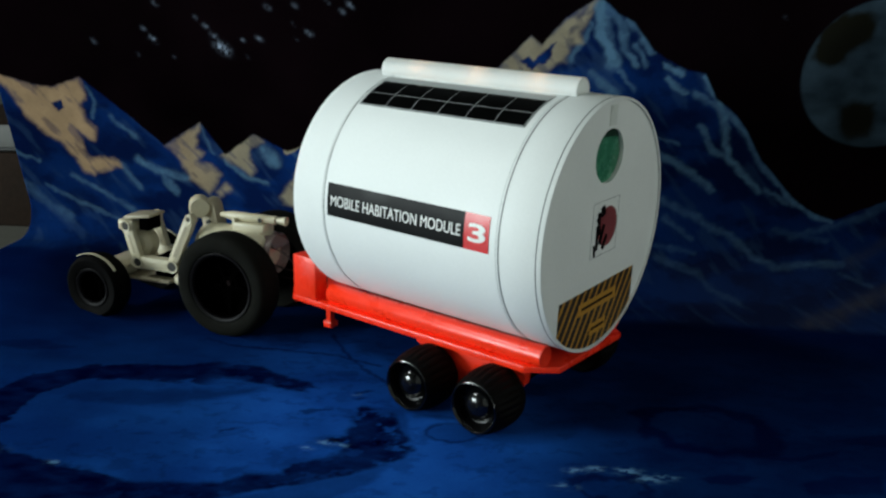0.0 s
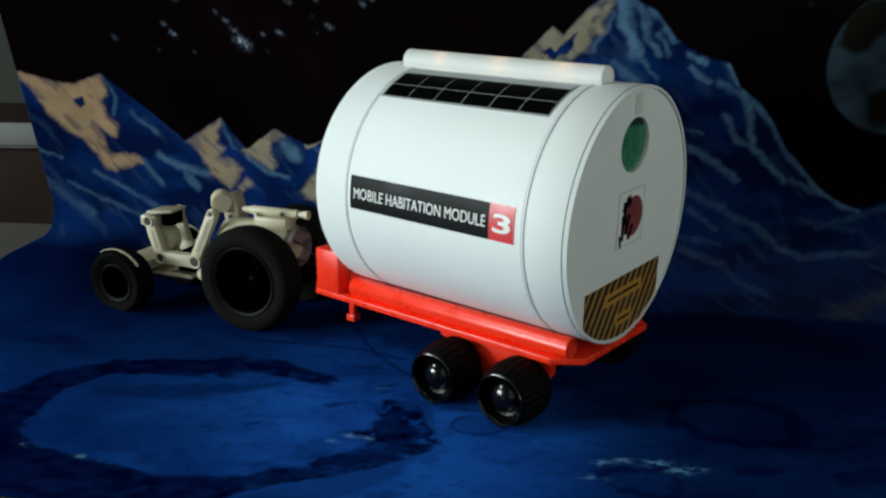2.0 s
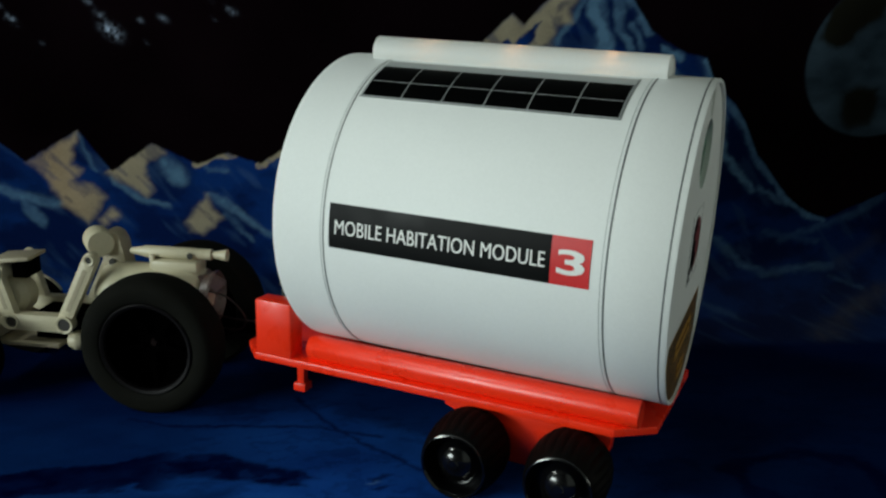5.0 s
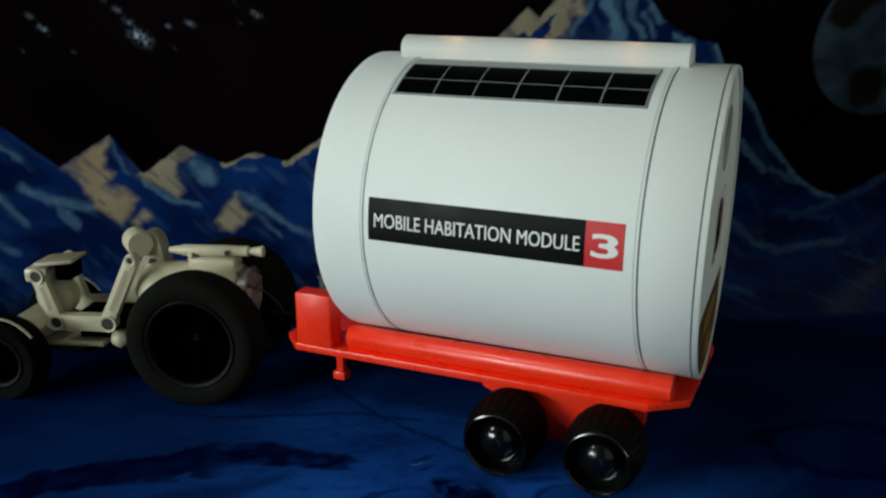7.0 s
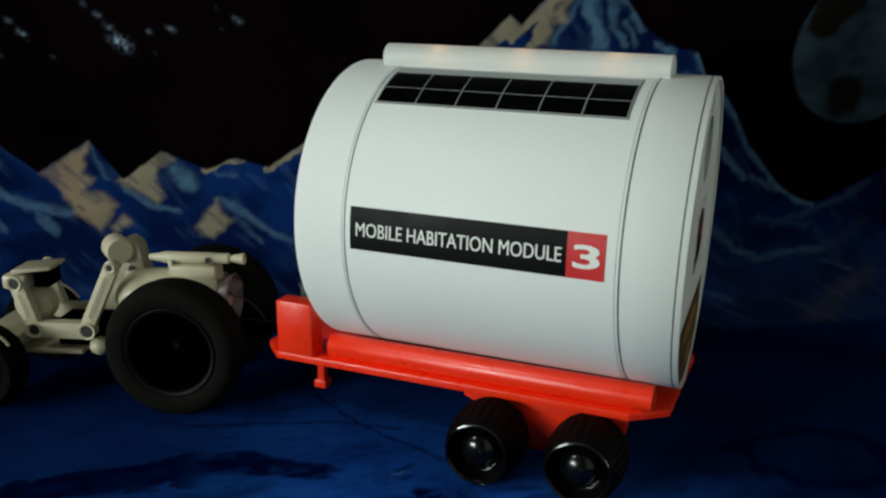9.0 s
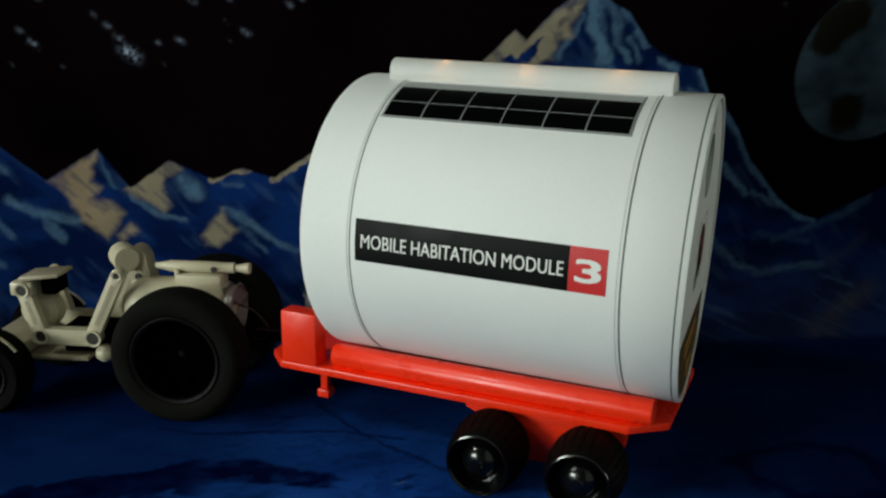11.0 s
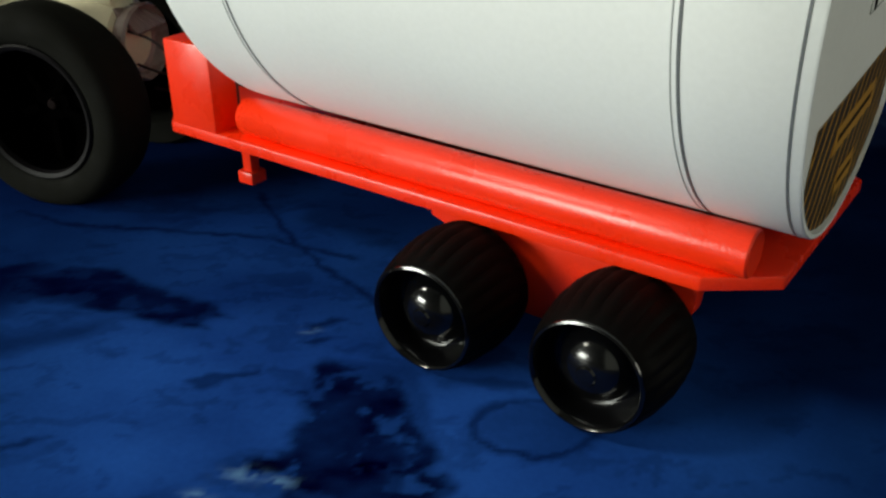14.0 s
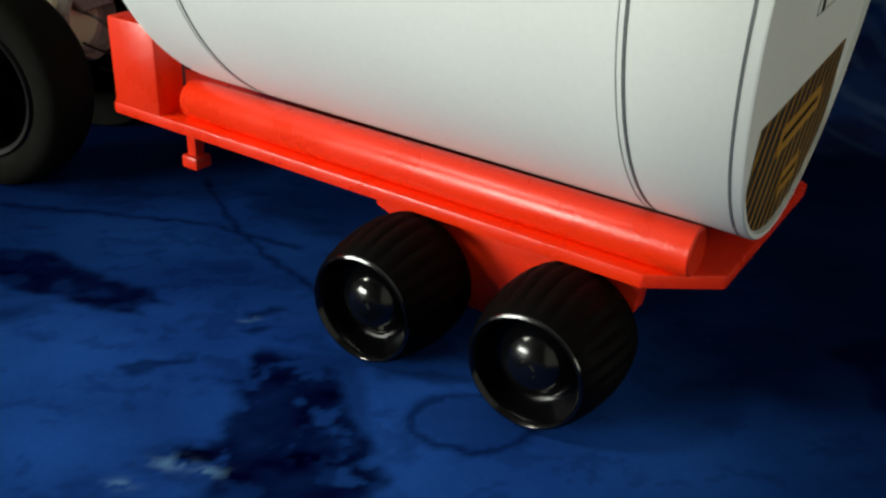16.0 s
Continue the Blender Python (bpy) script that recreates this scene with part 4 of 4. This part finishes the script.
    nx, nz = math.cos(radians(35)), -math.sin(radians(35))
    for k in range(-12, 26):
        d = k * 0.0053 + 0.0002
        strip = clip(clip(outline, nx, nz, d + 0.0034), -nx, -nz, -d)
        if len(strip) > 2:
            put("stripe", plate(strip, xh + 0.00008), HAZARD_BLACK, sticker)
    for y, z, w, h in ((-0.0010, -0.0345, 0.0360, 0.0058), (0.0010, -0.0472, 0.0150, 0.0056)):
        notice = put("notice", block(xh, xh + 0.00016, y - w / 2, y + w / 2, z - h / 2, z + h / 2, 0), AMBER, sticker, "amber notice with unreadable dark bars")
        put("bar", block(xh, xh + 0.0002, y - w * 0.42, y + w * 0.42, z - h * 0.12, z + h * 0.12, 0), WOOD, notice)
    # roll along the top
    r = 0.0055
    left, right = Vector((-0.0092, -0.0036, 0.0590)), Vector((0.1010, -0.0030, 0.0588))
    span, lay2 = (right - left).length, between(left, right)
    roll = part("top_roll", lathe([(r - 0.0004, 0.0006), (r - 0.0003, 0), (r, 0.0003), (r, span - 0.0003), (r - 0.0003, span), (r - 0.0005, span - 0.0006)], lay2, 64), ROLL_PAPER, ob, "thin white paper roll glued along the top")
    for h in (0.0005, span - 0.0005):
        part("roll_end", lathe([(0, h), (r - 0.0004, h)], lay2, 48), CAP_PAPER, roll)
    for x in (0.0132, 0.0470, 0.0812):
        core = left.lerp(right, (x - left.x) / (right.x - left.x)) + Vector((0, -0.0014, 0.0030))
        part("led", lathe([(0, -0.0008), (0.0006, -0.0005), (0.0008, 0.0), (0.0006, 0.0005), (0, 0.0008)], Matrix.Translation(core), 12), LED, roll, "small warm light glowing through the paper")
    return ob


module()


# ---- the red trailer ----
def small_wheel():
    """A barrel-shaped ribbed wheel, its outer face at the origin, running along z."""
    prof = [(0.0108, 0.0002), (0.0117, 0.0000), (0.0122, 0.0006), (0.0130, 0.0030), (0.0139, 0.0070), (0.0145, 0.0120), (0.0144, 0.0170), (0.0137, 0.0205), (0.0122, 0.0218), (0.0040, 0.0218)]
    bm = bmesh.new()
    steps = 96
    rings = []
    for r, h in prof:
        ring = []
        for i in range(steps):
            groove = 0.00055 if (i % 4 == 0 and 0.002 < h < 0.020) else 0.0
            q = 2 * math.pi * (i + 900 * (h - 0.009) ** 2 * 8) / steps
            ring.append(bm.verts.new(((r - groove) * math.cos(q), (r - groove) * math.sin(q), h)))
        rings.append(ring)
    for p, q in zip(rings, rings[1:]):
        for i in range(steps):
            bm.faces.new((p[i], p[(i + 1) % steps], q[(i + 1) % steps], q[i]))
    return bm


def trailer():
    tip = 0.55
    base = Matrix.Translation((0.027, 0.0558, 0.0301)) @ Matrix.Rotation(radians(-0.94), 4, "Z") @ Matrix.Rotation(radians(tip), 4, "Y")
    ob = thing("trailer", base, "bright red plastic trailer with four black wheels on the printed ground", "toy trailer")
    half = 0.0552 - 0.0185
    zt, zb = 0.0018, -0.0012
    xl, xr = -0.0820, 0.0852
    c = 0.0095
    outline = [(xl + c, -half), (xr - c * 1.35, -half), (xr, -half + c), (xr, half - c), (xr - c * 1.35, half), (xl + c, half), (xl, half - c), (xl, -half + c)]
    up = Matrix.Rotation(math.pi / 2, 4, "X")
    bm = bmesh.new()
    lo, hi = [bm.verts.new((x, y, zb)) for x, y in outline], [bm.verts.new((x, y, zt)) for x, y in outline]
    bm.faces.new(hi)
    bm.faces.new(lo[::-1])
    for i in range(8):
        bm.faces.new((lo[i], lo[(i + 1) % 8], hi[(i + 1) % 8], hi[i]))
    bmesh.ops.bevel(bm, geom=list(bm.edges), offset=0.0005, segments=2, affect="EDGES", profile=0.5)
    part("deck", bm, RED, ob)
    for s in (-1, 1):
        y0, y1 = sorted((s * half, s * (half - 0.0085)))
        part("front_block", block(-0.0716, -0.0556, y0, y1, zt - 0.0002, 0.0240, 0.0005), RED, ob)
        part("side_tube", lathe([(0.0, -0.0495), (0.0044, -0.0495), (0.0048, -0.0490), (0.0048, 0.0796), (0.0044, 0.0800), (0, 0.0800)], Matrix.Translation((0, s * (half - 0.0058), zt + 0.0047)) @ LIE, 48), RED, ob)
        y0, y1 = sorted((s * (half - 0.0040), s * (half - 0.0085)))
        part("bogie_plate", prism([(0.0085, zb + 0.0002), (0.0085, -0.0046), (0.0150, -0.0062), (0.0240, -0.0215), (0.0590, -0.0215), (0.0705, -0.0090), (0.0715, zb + 0.0002)], y0, y1, 0.0004), RED, ob)
    part("support_foot", block(-0.0624, -0.0568, -0.0252, -0.0196, -0.0172, -0.0136, 0.0006, block(-0.0612, -0.0580, -0.0240, -0.0208, -0.0140, zb, 0.0003)), RED, ob)
    part("drawbar", rod((xl + 0.004, -0.004, 0.0004), (xl - 0.020, -0.008, -0.0030), 0.0022), RIM_DARK, ob, "black drawbar")
    part("hitch_bolt", lathe([(0, 0.0268), (0.0024, 0.0268), (0.0026, 0.0284), (0.0040, 0.0284), (0.0041, 0.0279), (0.0032, 0.0275), (0.0030, zt), (0, zt)], Matrix.Translation((-0.0640, -0.0240, 0)), 24), SMOKE, ob, "smoky grey hitch post with a thin pale rim")
    inv = base.inverted()
    for s in (-1, 1):
        for x in (0.0482, 0.0855):
            ya = 0.0552 + s * (0.0552 + 0.0003)
            m = inv @ Matrix.Translation((x, ya, 0.0145)) @ Matrix.Rotation(s * math.pi / 2, 4, "X")
            bm = small_wheel()
            bm.transform(m)
            tyre = part("wheel", bm, TYRE_SMALL, ob, "black ribbed wheel with a glossy domed rim")
            part("rim", lathe([(0.0111, 0.0012), (0.0119, 0.0003), (0.01175, -0.0002), (0.0113, -0.0004), (0.0109, 0.0), (0.0105, 0.0012), (0.0102, 0.0036), (0.0098, 0.0050), (0.0092, 0.0060), (0.0086, 0.0064), (0.0081, 0.0060), (0.0074, 0.0045), (0.0064, 0.0030), (0.0050, 0.0017), (0.0034, 0.0009), (0.0021, 0.0006), (0.0018, 0.0002), (0.0010, 0.0001), (0.0, 0.0001)], m, 56), BLACK_GLOSS, tyre, "glossy black rim with a domed hub")
    for x in (0.0482, 0.0855):
        a, b = inv @ Vector((x, 0.020, 0.0145)), inv @ Vector((x, 0.0904, 0.0145))
        part("axle", rod(a, b, 0.0018), RIM_DARK, ob)
    return ob


trailer()


# ---- the cream toy tractor ----
def tractor():
    # local x runs ahead, y to the far side, z up
    base = Matrix.Translation((-0.0932, 0.0166, 0)) @ Matrix.Rotation(radians(196), 4, "Z") @ Matrix.Diagonal((1.025, -1.025, 1.025, 1))
    # mirrored frames stay plain: parts are laid through P instead
    ob = thing("tractor", Matrix.Translation((-0.0932, 0.0166, 0)), "cream plastic toy moon tractor with large black tyres", "toy tractor")
    lay = Matrix.Translation((0.0932, -0.0166, 0)) @ base
    MID = 0.0225

    def put(name, bm, mat, parent=None, label=""):
        bm.transform(lay)
        return part(name, bm, mat, parent or ob, label)

    def big_wheel(f, s, side, R, rim, width, label, rubber=RUBBER):
        # side -1: outer face towards lower s
        m = Matrix.Translation((f, s, R)) @ Matrix.Rotation(radians(-90 if side < 0 else 90), 4, "X")
        w = width
        prof = [(rim, w * 0.10), (rim + 0.0006, 0.0006), (rim + 0.0016, 0.0001), (R * 0.86, -0.0006), (R * 0.94, 0.0006), (R * 0.985, 0.0028), (R, 0.0055), (R, w - 0.0055), (R * 0.985, w - 0.0028), (R * 0.93, w), (rim + 0.001, w), (rim, w * 0.9)]
        tyre = put("tyre", lathe(prof, m, 72, True), rubber, None, label)
        put("rim", lathe([(rim + 0.0002, 0.0010), (rim - 0.0010, 0.0012), (rim - 0.0016, 0.0030), (rim - 0.0022, w * 0.62), (rim * 0.55, w * 0.70), (rim * 0.30, w * 0.66), (rim * 0.25, w * 0.60), (0.0018, w * 0.59), (0, w * 0.59)], m, 56), RIM_DARK, tyre, "deep dark rim")
        put("rim_lip", lathe([(rim - 0.0004, 0.0016), (rim + 0.0003, 0.0004), (rim - 0.0002, -0.0001), (rim - 0.0013, 0.0004), (rim - 0.0017, 0.0020)], m, 56, True), RIM_LIP, tyre, "satin edge of the dark rim")
        put("hub", lathe([(0, w * 0.50), (0.0013, w * 0.51), (0.0016, w * 0.56), (0.0016, w * 0.64), (0, w * 0.64)], m, 20), HUB_PINK if R > 0.02 else RIM_DARK, tyre, "small dull hub pin")
        for k in range(5):
            q = 2 * math.pi * k / 5 + 0.3
            bm = block(rim * 0.24, rim * 0.90, -0.0012, 0.0012, w * 0.50, w * 0.66, 0.0003)
            bm.transform(m @ Matrix.Rotation(q, 4, "Z"))
            put("spoke", bm, RIM_DARK, tyre)
        return tyre

    big_wheel(0.0002, -0.0080, -1, 0.0286, 0.0188, 0.0165, "large smooth grey-black rubber tyre")
    big_wheel(0.0002, 2 * MID + 0.0140, 1, 0.0286, 0.0188, 0.0165, "large smooth grey-black rubber tyre")
    for s, side in ((-0.0105, -1), (2 * MID + 0.0105, 1)):
        big_wheel(0.0842, s, side, 0.0187, 0.0108, 0.0125, "small black front tyre", BLACK_TYRE)
        # mudguard over the front wheel
        bm = bmesh.new()
        s0 = s + (0.0015 if side < 0 else -0.0035)
        rows = []
        for i in range(15):
            q = radians(60 + 85 * i / 14)
            for r in (0.0192, 0.0196):
                for sv in (s0, s0 + 0.0014):
                    rows.append(bm.verts.new((0.0842 + r * math.cos(q), sv, 0.0187 + r * math.sin(q))))
        for i in range(14):
            a, b = rows[4 * i:4 * i + 4], rows[4 * i + 4:4 * i + 8]
            for p, q in ((0, 1), (1, 3), (3, 2), (2, 0)):
                bm.faces.new((a[p], a[q], b[q], b[p]))
        bm.faces.new((rows[0], rows[1], rows[3], rows[2]))
        bm.faces.new((rows[-4], rows[-2], rows[-1], rows[-3]))
        put("mudguard", bm, CREAM)
    put("rear_axle", rod((0.0002, 0.004, 0.0286), (0.0002, 2 * MID + 0.004, 0.0286), 0.0024), RIM_DARK)
    put("front_axle", rod((0.0837, 0.0, 0.0168), (0.0837, 2 * MID, 0.0168), 0.0024), RIM_DARK)
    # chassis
    put("chassis_plate", block(0.046, 0.080, 0.0085, 2 * MID - 0.0085, 0.0196, 0.0216, 0.0006), CREAM_SHADED)
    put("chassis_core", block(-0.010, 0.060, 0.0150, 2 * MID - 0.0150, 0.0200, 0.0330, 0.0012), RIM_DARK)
    put("front_yoke", block(0.072, 0.092, 0.0060, 2 * MID - 0.0060, 0.0225, 0.0290, 0.0016), CREAM_SHADED)
    put("knob", lathe([(0, 0), (0.0026, 0.0002), (0.0040, 0.0022), (0.0042, 0.0040), (0.0030, 0.0068), (0, 0.0074)], Matrix.Translation((0.0360, 0.0125, 0.0225)) @ Matrix.Rotation(math.pi / 2, 4, "Y"), 24), CREAM)
    # linked beams on both sides
    for s in (0.0105, 2 * MID - 0.0105):
        out = -1 if s < MID else 1

        def eye(parent, f, z, r=0.0024):
            m = Matrix.Translation((f, s, z)) @ Matrix.Rotation(radians(90 if out < 0 else -90), 4, "X")
            put("eye_rim", lathe([(r, 0.0018), (r + 0.0008, 0.0018), (r + 0.0010, 0.0026), (r + 0.0008, 0.0029), (r, 0.0027)], m, 24, True), CREAM, parent)
            put("bore", lathe([(0, 0.0024), (r + 0.0001, 0.0024), (r + 0.0001, 0.0019), (0, 0.0019)], m, 20), BORE_SHADE, parent)

        for name, a, b, width, thick in (("lower_beam", (0.0426, 0.0305), (0.0680, 0.0305), 0.0070, 0.0046), ("raking_beam", (0.0430, 0.0320), (0.0293, 0.0592), 0.0058, 0.0040), ("post", (0.0668, 0.0310), (0.0726, 0.0511), 0.0060, 0.0040)):
            bm, turn_m, n = lift_arm(a, b, width, thick)
            bm.transform(Matrix.Translation((0, s, 0)))
            beam = put(name, bm, CREAM)
            if name != "lower_beam":
                # Proud darker strip: the shade of a groove, painted on.
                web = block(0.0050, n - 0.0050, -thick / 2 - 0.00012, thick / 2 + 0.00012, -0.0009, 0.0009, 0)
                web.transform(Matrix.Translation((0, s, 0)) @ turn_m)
                put("web", web, CREAM_SHADED, beam, "raised darker strip that imitates the shade of a sunk web")
            if name == "lower_beam":
                eye(beam, 0.0426, 0.0305, 0.0028)
                eye(beam, 0.0661, 0.0305)
            elif name == "raking_beam":
                eye(beam, 0.0293, 0.0592, 0.0014)
            else:
                eye(beam, 0.0726, 0.0511)
    # console on the posts with its slanted plate
    put("console", block(0.0680, 0.0785, 0.0085, 0.0270, 0.0482, 0.0545, 0.0014), CREAM)
    put("console_plate", prism([(0.0740, 0.0550), (0.0735, 0.0570), (0.0560, 0.0588), (0.0560, 0.0573)], 0.0085, 0.0225, 0.0004), CREAM_SHADED)
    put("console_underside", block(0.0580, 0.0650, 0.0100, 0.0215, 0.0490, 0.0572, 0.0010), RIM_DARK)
    put("seat_shell", lathe([(0, -0.0020), (0.0078, -0.0016), (0.0090, 0.0), (0.0085, 0.0060), (0.006, 0.0085), (0, 0.0090)], Matrix.Translation((0.0700, 0.0160, 0.0395)) @ Matrix.Rotation(math.pi / 2, 4, "X") @ Matrix.Translation((0, 0, -0.006)), 32), CREAM)
    # tank, head drum and neck
    put("tank", lathe([(0, 0.0), (0.0060, 0.0010), (0.0105, 0.0045), (0.0125, 0.0100), (0.0125, 0.0420), (0.0110, 0.0465), (0.006, 0.0490), (0, 0.0495)], Matrix.Translation((0.0335, MID, 0.0425)) @ Matrix.Rotation(-math.pi / 2, 4, "Y"), 48), CREAM, None, "rounded cream tank")
    head = put("head_drum", lathe([(0, -0.0055), (0.0051, -0.0055), (0.0057, -0.0049), (0.0057, 0.0047), (0.0051, 0.0055), (0, 0.0055)], Matrix.Translation((0.0319, 0.0224, 0.0635)) @ Matrix.Rotation(radians(-36), 4, "Z") @ Matrix.Rotation(math.pi / 2, 4, "X"), 40), CREAM, None, "round cream head drum")
    bm, _, _ = lift_arm((0.0272, 0.0632), (0.0235, 0.0440), 0.0096, 0.0085)
    bm.transform(Matrix.Translation((0, MID + 0.0042, 0)))
    put("neck", bm, CREAM_SHADED, head)
    put("head_bore", lathe([(0, 0), (0.0015, 0), (0.0015, 0.0006), (0, 0.0006)], Matrix.Translation((0.0262, MID - 0.0003, 0.0548)) @ Matrix.Rotation(math.pi / 2, 4, "X"), 20), BORE_SHADE, head)
    # tube lying over the tank
    tube = put("nozzle_tube", lathe([(0, 0), (0.0010, 0), (0.0013, 0.0004), (0.0021, 0.0055), (0.0025, 0.0065), (0.0025, 0.0280), (0.0023, 0.0284), (0.0023, 0.0352), (0.0015, 0.0356), (0.0015, 0.0364), (0.0025, 0.0418), (0.0021, 0.0420), (0.0012, 0.0390), (0, 0.0390)], Matrix.Translation((0.0178, 0.0222, 0.0603)) @ Matrix.Rotation(-math.pi / 2, 4, "Y"), 32), CREAM, None, "slim cream tube with a flared nozzle")
    put("tube_bore", lathe([(0, 0), (0.0013, 0), (0.0013, 0.0005), (0, 0.0005)], Matrix.Translation((-0.0090, 0.0196, 0.0600)) @ Matrix.Rotation(math.pi / 2, 4, "X"), 16), BORE_SHADE, tube)
    put("tube_saddle", block(-0.0125, 0.0070, 0.0170, 0.0280, 0.0525, 0.0578, 0.0008), CREAM)
    put("tube_strut", block(0.0062, 0.0082, 0.0180, 0.0270, 0.0530, 0.0600, 0.0005), CREAM)
    for k in range(5):
        q = radians(-10 + 22 * k)
        bm = block(0, 0.0100, -0.0016, 0.0016, -0.0007, 0.0007, 0.0003)
        bm.transform(Matrix.Translation((-0.0125, MID - 0.0040 + 0.0022 * k, 0.0520)) @ Matrix.Rotation(math.pi - q * 0.25, 4, "Z") @ Matrix.Rotation(radians(40), 4, "Y"))
        put("fin", bm, PINKISH, None, "smoky clear fin")
    put("rear_cowl", lathe([(0.0070, 0), (0.0100, 0.0010), (0.0112, 0.0050), (0.0106, 0.0058), (0.0092, 0.0020), (0.0066, 0.0010)], Matrix.Translation((-0.0130, MID, 0.0420)) @ Matrix.Rotation(-math.pi / 2, 4, "Y"), 32, True), PINKISH, None, "smoky clear rear cowl")
    for pts in ([(-0.016, 0.018, 0.046), (-0.026, 0.016, 0.044), (-0.033, 0.015, 0.037), (-0.031, 0.016, 0.031), (-0.022, 0.018, 0.030)], [(-0.012, 0.022, 0.036), (-0.024, 0.020, 0.034), (-0.036, 0.020, 0.033)]):
        put("wire", cord(pts, 0.0004, 6), DARK_WIRE)
    return ob


tractor()
